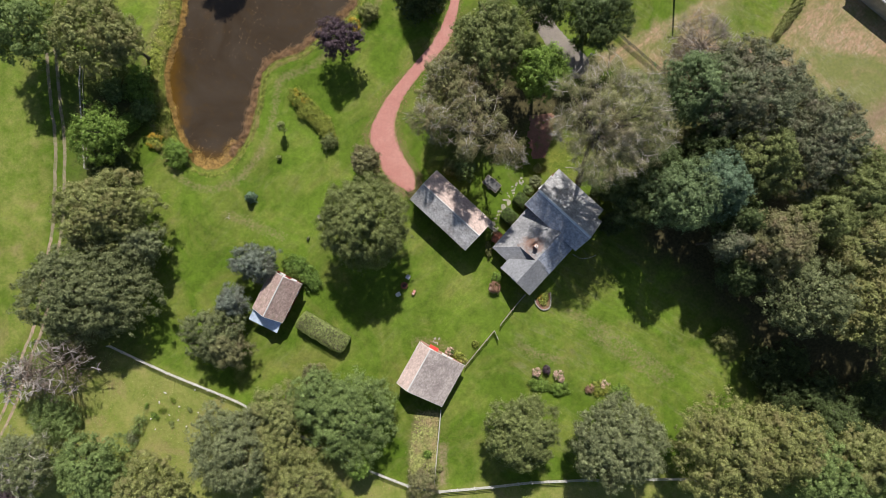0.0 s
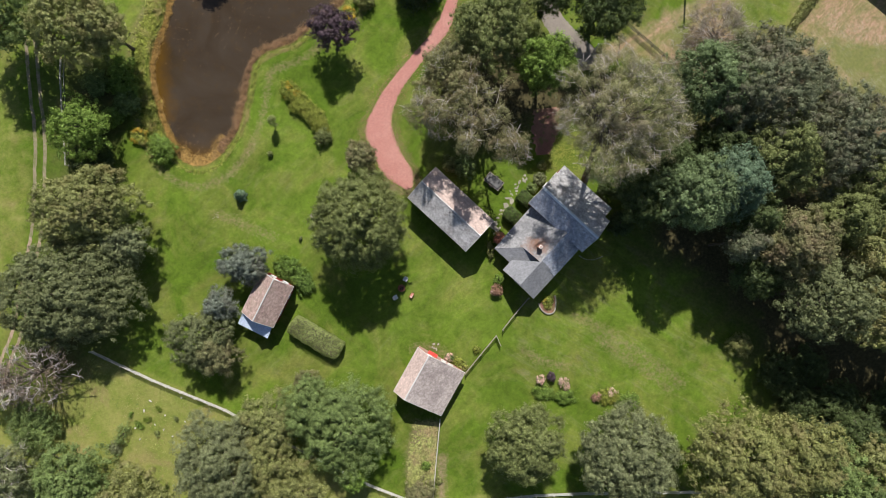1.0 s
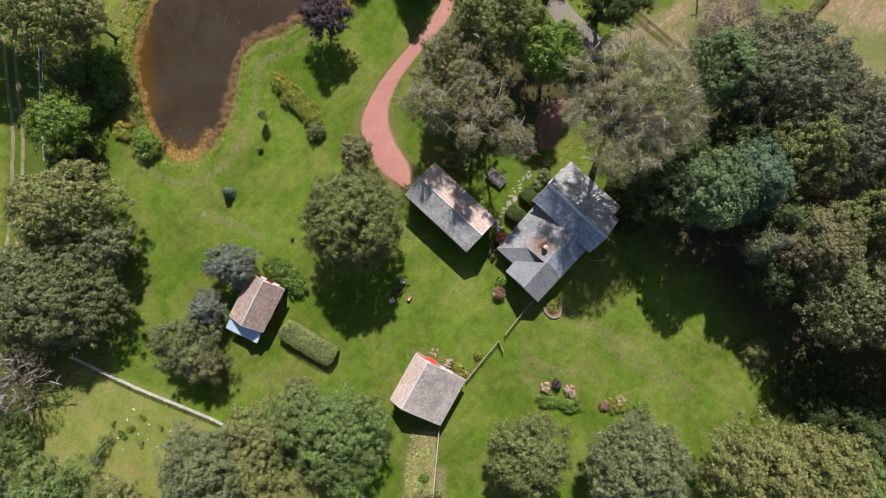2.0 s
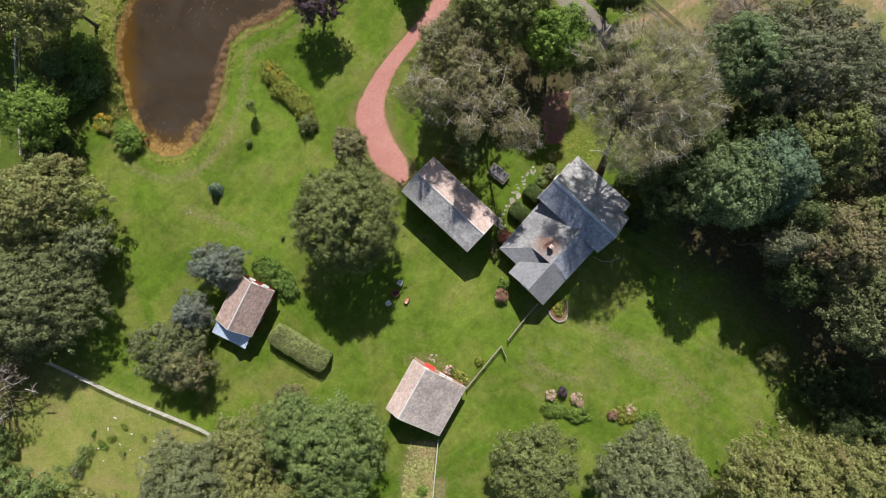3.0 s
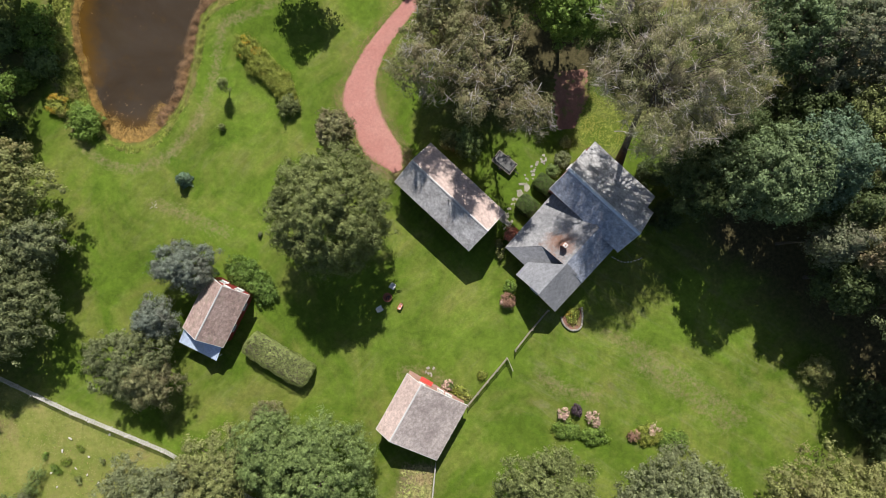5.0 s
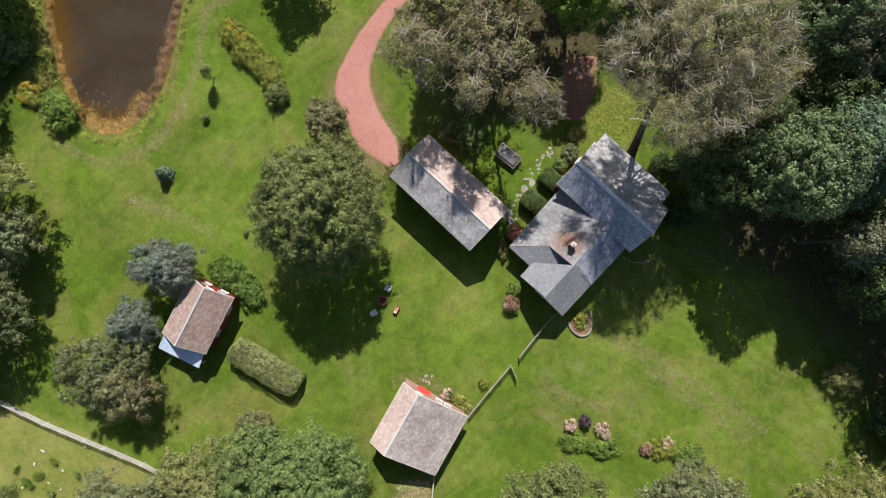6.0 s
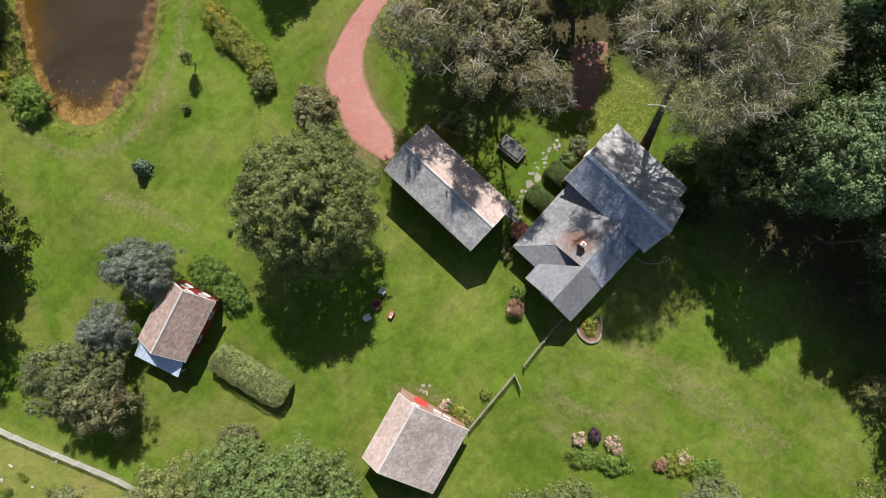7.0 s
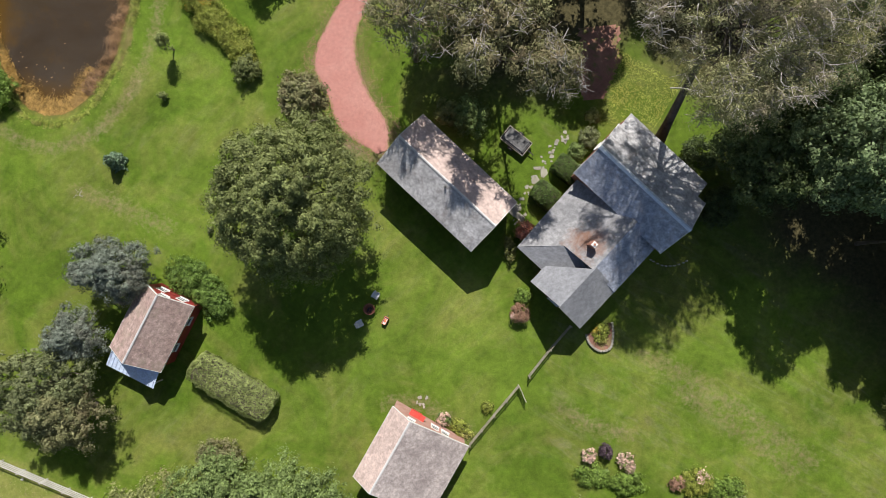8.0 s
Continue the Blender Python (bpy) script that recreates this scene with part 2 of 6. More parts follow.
STONE = rough_mat("flagstone", (0.27, 0.25, 0.20), (0.40, 0.37, 0.31), 1.3, 9, 0.9, 0.5, 0.02)
BARK = rough_mat("bark", (0.075, 0.06, 0.045), (0.16, 0.13, 0.10), 0.8, 7, 0.95, 0.7, 0.04)
BARK_PALE = rough_mat("pale_dead_wood", (0.40, 0.36, 0.33), (0.58, 0.53, 0.49), 0.8, 7, 0.95, 0.5, 0.02)
BLACK_STEEL = rough_mat("charred_black_steel", (0.02, 0.02, 0.02), (0.06, 0.05, 0.05), 2.0, 12, 0.6, 0.2)
RUST = rough_mat("rusty_steel", (0.20, 0.075, 0.04), (0.32, 0.13, 0.075), 2.0, 12, 0.8, 0.3)
ORANGE_PAINT = rough_mat("faded_orange_paint", (0.65, 0.20, 0.10), (0.74, 0.28, 0.15), 2.0, 12, 0.5, 0.1)
DARK_VINYL = rough_mat("dark_grey_cover", (0.10, 0.10, 0.10), (0.20, 0.195, 0.19), 1.5, 10, 0.8, 0.3)
GLASS_DARK, _t, _b = node_mat("window_glass")
_b.inputs["Base Color"].default_value, _b.inputs["Roughness"].default_value = (0.03, 0.035, 0.04, 1), 0.05

L_OAK = leaf_mat("oak_leaves", (0.122, 0.149, 0.048), (0.262, 0.288, 0.113))
L_OLIVE = leaf_mat("olive_leaves", (0.165, 0.185, 0.060), (0.340, 0.355, 0.144), (0.33, 0.29, 0.13))
L_BROWN = leaf_mat("browning_leaves", (0.15, 0.152, 0.066), (0.30, 0.29, 0.145), (0.265, 0.20, 0.125))
L_GREEN = leaf_mat("green_leaves", (0.115, 0.172, 0.052), (0.27, 0.339, 0.121))
L_BRIGHT = leaf_mat("bright_green_leaves", (0.11, 0.19, 0.03), (0.27, 0.37, 0.085))
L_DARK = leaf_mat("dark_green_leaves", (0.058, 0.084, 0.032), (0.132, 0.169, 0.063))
L_GREY = leaf_mat("grey_green_leaves", (0.137, 0.157, 0.075), (0.284, 0.305, 0.157))
L_BLUE = leaf_mat("blue_green_leaves", (0.098, 0.156, 0.094), (0.202, 0.28, 0.176))
L_SPRUCE = leaf_mat("blue_spruce_needles", (0.115, 0.135, 0.108), (0.25, 0.285, 0.225), (0.20, 0.19, 0.15), through_light=0.15)
L_PURPLE = leaf_mat("purple_leaves", (0.06, 0.035, 0.05), (0.145, 0.105, 0.125))
L_YELLOW = leaf_mat("yellow_green_leaves", (0.167, 0.182, 0.057), (0.344, 0.354, 0.135), (0.3, 0.26, 0.12))
L_HEDGE = leaf_mat("hedge_leaves", (0.17, 0.21, 0.065), (0.31, 0.345, 0.13))
L_RED = leaf_mat("reddish_leaves", (0.27, 0.15, 0.10), (0.46, 0.28, 0.20), (0.20, 0.21, 0.08))
L_PINK = leaf_mat("pink_flowers", (0.66, 0.38, 0.31), (0.80, 0.62, 0.54), None, 0.2)
L_ORANGE = leaf_mat("yellow_orange_flowers", (0.42, 0.25, 0.03), (0.60, 0.42, 0.06), None, 0.2)
L_REED = leaf_mat("brown_reeds", (0.23, 0.14, 0.075), (0.40, 0.25, 0.145), (0.36, 0.22, 0.09))
L_ORANGE_REED = leaf_mat("orange_pond_weed", (0.3, 0.175, 0.05), (0.46, 0.3, 0.1), (0.3, 0.19, 0.08))
L_BANK = leaf_mat("bank_grass", (0.20, 0.25, 0.035), (0.42, 0.44, 0.11), (0.44, 0.36, 0.15))
L_TUFT = leaf_mat("rough_grass", (0.22, 0.248, 0.072), (0.341, 0.341, 0.127), (0.4, 0.3, 0.16))
L_EDGE = leaf_mat("edge_grass", (0.15, 0.22, 0.03), (0.22, 0.28, 0.05), (0.24, 0.24, 0.08))
L_FOREST = leaf_mat("forest_green_leaves", (0.094, 0.138, 0.061), (0.226, 0.292, 0.138))
FADED_RED = rough_mat("faded_pinkish_red_boards", (0.42, 0.22, 0.18), (0.55, 0.34, 0.29), 1.2, 9, 0.85, 0.3)

L_SILVER = leaf_mat("grey_olive_leaves", (0.185, 0.185, 0.085), (0.37, 0.36, 0.18), (0.33, 0.265, 0.20))
L_WOOD = leaf_mat("grey_brown_green_leaves", (0.105, 0.122, 0.068), (0.235, 0.252, 0.155), (0.20, 0.175, 0.125))
L_BUSH = leaf_mat("leafy_green_bush_leaves", (0.085, 0.155, 0.03), (0.21, 0.30, 0.07))
L_SALMON = leaf_mat("salmon_red_flowers", (0.55, 0.17, 0.11), (0.70, 0.33, 0.24), None, 0.2)
L_RUSSET = leaf_mat("russet_grey_leaves", (0.15, 0.115, 0.10), (0.29, 0.235, 0.20), (0.22, 0.14, 0.115))
L_CLIPPED = leaf_mat("clipped_hedge_leaves", (0.05, 0.085, 0.02), (0.115, 0.16, 0.045), (0.12, 0.12, 0.045))
L_DUSK = leaf_mat("dusky_olive_leaves", (0.115, 0.135, 0.06), (0.25, 0.27, 0.13))
L_ARCH = leaf_mat("arching_yellow_green_leaves", (0.17, 0.215, 0.035), (0.40, 0.42, 0.09), (0.36, 0.34, 0.07))


# ---- mesh helpers ----
def part(name, bm, material, parent=None, label=""):
    me = bpy.data.meshes.new(name)
    bm.to_mesh(me)
    bm.free()
    me.materials.append(material)
    ob = new(name, me)
    if parent is not None:
        ob.parent = parent
    return tagged(ob, label)


def raw(name, verts, faces, material, parent=None, label="", flat=False):
    """One mesh object from arrays: verts (n, 3), faces (m, 4)."""
    verts, faces = np.asarray(verts, np.float32), np.asarray(faces, np.int32)
    me = bpy.data.meshes.new(name)
    me.vertices.add(len(verts))
    me.vertices.foreach_set("co", verts.ravel())
    k = faces.shape[1]
    me.loops.add(faces.size)
    me.loops.foreach_set("vertex_index", faces.ravel())
    me.polygons.add(len(faces))
    me.polygons.foreach_set("loop_start", np.arange(0, faces.size, k, dtype=np.int32))
    me.polygons.foreach_set("loop_total", np.full(len(faces), k, np.int32))
    if flat:
        me.polygons.foreach_set("use_smooth", np.zeros(len(faces), bool))
    me.update(calc_edges=True)
    me.materials.append(material)
    ob = new(name, me)
    if parent is not None:
        ob.parent = parent
    return tagged(ob, label)


def thing(name, label, category, group="", kind="", at=(0, 0, 0)):
    ob = new(name)
    ob.location = at
    ob.empty_display_size = 0.3
    return tagged(ob, label, category, group, kind)


def local(parent, p):
    """A place of the world in the frame of a thing or part (none of them is turned)."""
    p = Vector(p)
    while parent is not None:
        p, parent = p - parent.location, parent.parent
    return p


def box_between(bm, p, q, wide, high, up=Vector((0, 0, 1))):
    """A bar from p to q, wide across and high along up."""
    p, q = Vector(p), Vector(q)
    d = (q - p).normalized()
    s = d.cross(up)
    s = (s if s.length > 1e-4 else Vector((1, 0, 0))).normalized() * wide / 2
    u = s.cross(d).normalized() * high / 2
    v = [bm.verts.new(e + a * s + b * u) for e in (p, q) for a, b in ((-1, -1), (1, -1), (1, 1), (-1, 1))]
    for f in ((0, 1, 2, 3), (7, 6, 5, 4), (0, 4, 5, 1), (1, 5, 6, 2), (2, 6, 7, 3), (3, 7, 4, 0)):
        bm.faces.new([v[i] for i in f])


def bar(name, p, q, wide, high, material, parent, label="", up=Vector((0, 0, 1)), bevel=0.0):
    bm = bmesh.new()
    box_between(bm, local(parent, p), local(parent, q), wide, high, up)
    if bevel:
        bmesh.ops.bevel(bm, geom=bm.edges[:], offset=bevel, segments=1, affect="EDGES")
    bmesh.ops.recalc_face_normals(bm, faces=bm.faces[:])
    return part(name, bm, material, parent, label)


def slab(name, pts, thick, material, parent, label=""):
    """A flat polygon given thickness downwards along its normal."""
    bm = bmesh.new()
    pts = [local(parent, p) for p in pts]
    n = Vector((0, 0, 0))
    for i in range(1, len(pts) - 1):
        n += (pts[i] - pts[0]).cross(pts[i + 1] - pts[0])
    n.normalize()
    if n.z < -0.01:
        n = -n
    top = [bm.verts.new(p) for p in pts]
    low = [bm.verts.new(p - n * thick) for p in pts]
    bm.faces.new(top)
    bm.faces.new(low[::-1])
    for i in range(len(pts)):
        j = (i + 1) % len(pts)
        bm.faces.new((top[i], low[i], low[j], top[j]))
    bmesh.ops.recalc_face_normals(bm, faces=bm.faces[:])
    return part(name, bm, material, parent, label)


def wall(name, profile, thick, inward, material, parent, label=""):
    """An upright wall: profile is its outline of 3D points in one upright plane; it gains thickness towards inward."""
    bm = bmesh.new()
    d = Vector((*inward, 0)).normalized() * thick
    a = [bm.verts.new(local(parent, p)) for p in profile]
    b = [bm.verts.new(local(parent, p) + d) for p in profile]
    bm.faces.new(a)
    bm.faces.new(b[::-1])
    for i in range(len(a)):
        j = (i + 1) % len(a)
        bm.faces.new((a[i], b[i], b[j], a[j]))
    bmesh.ops.recalc_face_normals(bm, faces=bm.faces[:])
    return part(name, bm, material, parent, label)


def shingled(parent, eave_a, eave_b, ridge_b, ridge_a, material, seed, label, tab=0.34, course=0.24, lift=0.012):
    """A roof slope: a slab with lapped courses of separate shingles laid on it."""
    rng = np.random.default_rng(seed)
    A, B, C, D = (np.array(local(parent, p)) for p in (eave_a, eave_b, ridge_b, ridge_a))
    slope = slab("roof_slope", [eave_a, eave_b, ridge_b, ridge_a] if (C != D).any() else [eave_a, eave_b, ridge_b], 0.12, material, parent, label)
    n = np.cross(B - A, D - A)
    n = n / np.linalg.norm(n)
    n = n if n[2] > 0 else -n
    rows = max(3, int(np.linalg.norm((C + D) / 2 - (A + B) / 2) / course))
    verts, faces = [], []
    for r in range(rows):
        v0, v1 = r / rows, min(1.0, (r + 1.25) / rows)
        l0, l1, r0, r1 = A + (D - A) * v0, A + (D - A) * v1, B + (C - B) * v0, B + (C - B) * v1
        length = np.linalg.norm(r0 - l0)
        cols = max(1, int(length / tab))
        cuts = (np.arange(cols + 1) + (0.5 if r % 2 else 0.0) * 0.5 + rng.uniform(-0.2, 0.2, cols + 1)) / cols
        cuts[0], cuts[-1] = 0, 1
        cuts = np.clip(cuts, 0, 1)
        for i in range(cols):
            a, b = cuts[i], max(cuts[i], cuts[i + 1] - 0.012 / max(length, 0.1))
            up = n * (0.011 + lift * rng.uniform(0.5, 1.5))
            sag = (l1 - l0) * rng.uniform(-0.06, 0.04)
            k = len(verts)
            verts += [l0 + (r0 - l0) * a + up + sag, l0 + (r0 - l0) * b + up + sag, l1 + (r1 - l1) * b + n * 0.006, l1 + (r1 - l1) * a + n * 0.006,
                      l0 + (r0 - l0) * a + n * 0.004 + sag, l0 + (r0 - l0) * b + n * 0.004 + sag]
            faces += [(k, k + 1, k + 2, k + 3), (k + 4, k + 5, k + 1, k)]
    ob = raw("shingles", verts, faces, material, slope, flat=True)
    tagged(ob, kind="stuff")
    return slope


def window(parent, centre, along, out, w, h, material=None):
    """A sash window on a wall: frame, panes and a sill, standing a little proud of the wall."""
    a, o = Vector((*along, 0)).normalized(), Vector((*out, 0)).normalized()
    c = Vector(centre) + o * 0.03
    z = Vector((0, 0, 1))
    bm = bmesh.new()
    for s in (-1, 1):
        box_between(bm, local(parent, c + a * s * w / 2 - z * h / 2), local(parent, c + a * s * w / 2 + z * h / 2), 0.1, 0.08, o)
    for s in (-1, 0, 1):
        box_between(bm, local(parent, c - a * w / 2 + z * s * h / 2), local(parent, c + a * w / 2 + z * s * h / 2), 0.08, 0.09 if s else 0.05)
    win = part("window", bm, WHITE_PAINT, parent, "white-painted sash window")
    for s in (-0.25, 0.25):
        bar("pane", c - a * (w / 2 - 0.05) + z * s * h, c + a * (w / 2 - 0.05) + z * s * h, 0.02, h * 0.46, GLASS_DARK, win)
    bar("sill", c - a * (w / 2 + 0.08) - z * (h / 2 + 0.05) + o * 0.05, c + a * (w / 2 + 0.08) - z * (h / 2 + 0.05) + o * 0.05, 0.16, 0.05, WHITE_PAINT, win)
    return win


# ---- leaves and trees ----
def sprays(centres, normals, sizes, rng, long=1.35):
    """Leaf sprays: one three-cornered blade each, lying across its normal, slightly tilted."""
    n = normals / np.linalg.norm(normals, axis=1, keepdims=True)
    t = np.cross(n, rng.normal(size=n.shape))
    t /= np.linalg.norm(t, axis=1, keepdims=True)
    b = np.cross(n, t)
    s = sizes[:, None]
    fold = n * s * rng.uniform(-0.25, 0.1, (len(n), 1))
    v = np.stack([centres - t * s * long / 2, centres + t * s * long / 2 - b * s / 2, centres + t * s * long / 2 + b * s / 2 + fold], 1).reshape(-1, 3)
    return v, np.arange(len(v)).reshape(-1, 3)


def tubes(paths, sides=5):
    """Tapered limbs: each path is (points, radii)."""
    verts, faces = [], []
    ring = np.linspace(0, 2 * np.pi, sides, endpoint=False)
    for pts, rad in paths:
        pts = np.asarray(pts, float)
        k = len(verts)
        for i, p in enumerate(pts):
            d = pts[min(i + 1, len(pts) - 1)] - pts[max(i - 1, 0)]
            d /= np.linalg.norm(d) + 1e-9
            s = np.cross(d, (0.31, 0.95, 0.1))
            s /= np.linalg.norm(s) + 1e-9
            u = np.cross(s, d)
            verts += [p + rad[i] * (np.cos(a) * s + np.sin(a) * u) for a in ring]
        for i in range(len(pts) - 1):
            for j in range(sides):
                m = (j + 1) % sides
                faces.append((k + i * sides + j, k + i * sides + m, k + (i + 1) * sides + m, k + (i + 1) * sides + j))
    return verts, faces


def bend(p, q, rng, n=5, sway=0.12, droop=0.0):
    p, q = np.asarray(p, float), np.asarray(q, float)
    s = np.linspace(0, 1, n)[:, None]
    side = rng.normal(size=3) * np.linalg.norm(q - p) * sway
    return p + (q - p) * s + side * np.sin(np.pi * s) + np.array([0, 0, droop]) * s**2


def lumpy(dirs, seed, scale=1.7):
    return np.array([noise.noise(Vector(d) * scale + Vector((seed * 3.7, seed * 1.3, 0))) for d in dirs])


FINE = 0.68


def crown_points(rng, seed, r, c, clump, leaf, density, cover, uneven, pockets=-0.22):
    """Ragged clumps of leaf sprays gathered into boughs over an uneven dome, with some sprays inside."""
    inner_leaf, leaf, clump = leaf, leaf * FINE, max(0.18, clump * 0.58)
    area = 2.6 * math.pi * r * max(r, c)
    k = max(8, int(cover * area / (2.2 * clump**2)))
    d = rng.normal(size=(k, 3))
    d[:, 2] = np.abs(d[:, 2]) * 1.05 - 0.42 * rng.random(k)
    d /= np.linalg.norm(d, axis=1, keepdims=True)
    bough = 0.9 * lumpy(d, seed + 0.5, 0.38 * r) + 0.5 * lumpy(d, seed + 0.7, 0.85 * r) + 0.35 * lumpy(d, seed + 0.9, 1.9 * r)
    radius = rng.uniform(0.78, 1.03, k) * (1 + uneven * lumpy(d, seed)) * (1 - clump / (2.4 * r)) + bough * min(0.24, 0.85 / r)
    inner = (rng.random(k) < 0.10) | (lumpy(d, seed + 2.1, 0.42 * r) < pockets)
    radius[inner] *= 0.70
    centre = d * radius[:, None] * np.array([r, r, c])
    size = clump * rng.uniform(0.5, 1.6, k)
    per = np.maximum(6, (density * 9.0 * (size / leaf) ** 2 * 0.46)).astype(int)
    who = np.repeat(np.arange(k), per)
    # each clump is drawn out along its own twig
    twig_dir = rng.normal(size=(k, 3)) * [1, 1, 0.45] + d * 0.4
    twig_dir /= np.linalg.norm(twig_dir, axis=1, keepdims=True)
    e = rng.normal(size=(len(who), 3)) * [0.40, 0.40, 0.34] + twig_dir[who] * rng.normal(size=(len(who), 1)) * 0.36
    p = centre[who] + e * size[who][:, None]
    nrm = d[who] * 0.4 + e * 1.5 + rng.normal(size=e.shape) * 0.27 + np.array([0, 0, 0.3])
    s = leaf * rng.uniform(0.6, 1.4, len(who))
    m = int(area * 3.4 * density)
    q = rng.normal(size=(m, 3))
    q /= np.linalg.norm(q, axis=1, keepdims=True)
    q = q * rng.uniform(0.3, 0.80, (m, 1)) * np.array([r, r, c])
    return centre, size, np.concatenate([p, q]), np.concatenate([nrm, rng.normal(size=(m, 3)) + [0, 0, 1]]), np.concatenate([s, inner_leaf * 1.7 * np.ones(m)])


SEED = [10]


def tree(label, x, y, r, zc, c, leaves, density=1.0, clump=0.8, leaf=0.24, cover=1.2, uneven=0.32, bare=0, pale=False, stretch=(1, 1, 0), name="deciduous_tree", foot=(0, 0), taper=0.16, category="tree", twig=1.0, lean=0.0, lobes=(), pockets=-0.22, top=None):
    """A tree: tapered trunk with limbs, and a crown of leaf clumps centred at height zc, r wide and c tall (half sizes)."""
    SEED[0] += 1
    seed = SEED[0]
    rng = np.random.default_rng(seed)
    ob = thing(name, label, category, at=(x, y, 0))
    centre, size, p, n, s = crown_points(rng, seed, r, c, clump, leaf, density, cover, uneven, pockets)
    sx, sy, turn = stretch
    rot = np.array([[math.cos(turn), -math.sin(turn), 0], [math.sin(turn), math.cos(turn), 0], [0, 0, 1]]) @ np.diag((sx, sy, 1))
    for q in (centre, p):
        q[:, :2] *= (1 - taper * np.clip(q[:, 2:] / c, -0.6, 1))
    centre, p = centre @ rot.T + (0, 0, zc), p @ rot.T + (0, 0, zc)
    for q in (centre, p):
        q[:, 0] += lean * (q[:, 2] - zc)
    for lx, ly, lz, lr, dense in lobes:
        lc, ls, lp, ln, lsz = crown_points(rng, seed + lr, lr, lr * 0.75, clump, leaf, dense, cover, uneven)
        centre, size = np.concatenate([centre, lc + (lx, ly, lz)]), np.concatenate([size, ls])
        p, n, s = np.concatenate([p, lp + (lx, ly, lz)]), np.concatenate([n, ln]), np.concatenate([s, lsz])
    keep = p[:, 2] > 0.15
    v, f = sprays(p[keep], n[keep], s[keep], rng)
    raw("crown", v, f, leaves, ob)
    thick = min(0.045 * r + 0.10, 0.06 * r + 0.03)
    fork = max(0.6, zc - c * 0.55)
    trunk = bend((foot[0], foot[1], -0.3), (*(top or (rng.normal() * 0.2, rng.normal() * 0.2)), zc + c * 0.35), rng, 7, 0.02)
    paths = [(trunk, np.linspace(thick, thick * 0.25, 7) * (1 + 0.35 * np.exp(-np.arange(7) * 1.8)))]
    order = rng.permutation(len(centre))[: 14 + 3 * bare]
    for i in order:
        z = rng.uniform(fork * 0.9, zc)
        start = trunk[min(6, int(7 * z / (zc + c * 0.35)))]
        limb = bend(start, centre[i], rng, 6, 0.09, 0.0)
        t0 = thick * rng.uniform(0.28, 0.45) * min(1.0, twig)
        paths.append((limb, np.linspace(t0, 0.03, 6)))
    bark = BARK
    tv, tf = tubes(paths)
    raw("trunk", tv, tf, bark, ob)
    if bare:
        twigs = []
        for i in rng.permutation(len(centre))[: bare * 12]:
            out = centre[i] - np.array([0, 0, zc])
            out /= np.linalg.norm(out) + 1e-6
            back = rng.normal(size=3) * [0.8, 0.8, 0.3] - out * 1.0
            stem = bend(centre[i] + back / np.linalg.norm(back) * rng.uniform(0.8, 1.8), centre[i], rng, 4, 0.12)
            twigs.append((stem, np.linspace(0.08, 0.045, 4) * twig))
            for _ in range(7):
                go = rng.normal(size=3) * [1, 1, 0.6] + out * 0.6 - back * 0.35 + np.array([0, 0, 0.3])
                tip = centre[i] + go / np.linalg.norm(go) * rng.uniform(0.4, 1.3)
                twigs.append((bend(centre[i], tip, rng, 3, 0.22), np.array([0.04, 0.028, 0.012]) * twig))
        tv, tf = tubes(twigs, 3)
        tagged(raw("fine_branching", tv, tf, BARK_PALE if pale else BARK, ob, "fine bare grey twigs"), kind="stuff")
    return ob


def conifer(label, x, y, r, h, leaves, leaf=0.26, layers=16):
    """A spruce: a straight stem with whorls of drooping boughs."""
    SEED[0] += 1
    rng = np.random.default_rng(SEED[0])
    ob = thing("spruce_tree", label, "tree", at=(x, y, 0))
    paths, P, N, S = [([(0, 0, -0.2), (0, 0, h * 0.5), (0, 0, h)], [0.05 * r + 0.08, 0.1, 0.02])], [], [], []
    for i in range(layers):
        z = h * (0.06 + 0.92 * i / layers)
        reach = r * (1 - (z / h) ** 1.3) + 0.12
        for a in np.arange(0, 2 * np.pi, 2 * np.pi / max(5, int(5 + reach * 3.2))) + rng.uniform(0, 6):
            l = reach * rng.uniform(0.75, 1.08)
            tip = np.array([math.cos(a) * l, math.sin(a) * l, z - 0.22 * l])
            paths.append(([(0, 0, z), tip * [0.5, 0.5, 1] + [0, 0, 0.08 * l], tip], [0.04, 0.03, 0.01]))
            m = int(8 + l * 34 * (0.26 / leaf) ** 1.5)
            u = rng.uniform(0.15, 1.03, m)
            P.append(np.array([0, 0, z]) + (tip - [0, 0, z]) * u[:, None] + rng.normal(size=(m, 3)) * [0.16, 0.16, 0.08] * (0.5 + l * 0.35))
            N.append(rng.normal(size=(m, 3)) * 0.6 + [math.cos(a) * 0.4, math.sin(a) * 0.4, 0.8])
            S.append(leaf * rng.uniform(0.6, 1.3, m))
    v, f = sprays(np.concatenate(P), np.concatenate(N), np.concatenate(S), rng, 1.7)
    raw("crown", v, f, leaves, ob)
    tv, tf = tubes(paths, 4)
    raw("trunk", tv, tf, BARK, ob)
    return ob


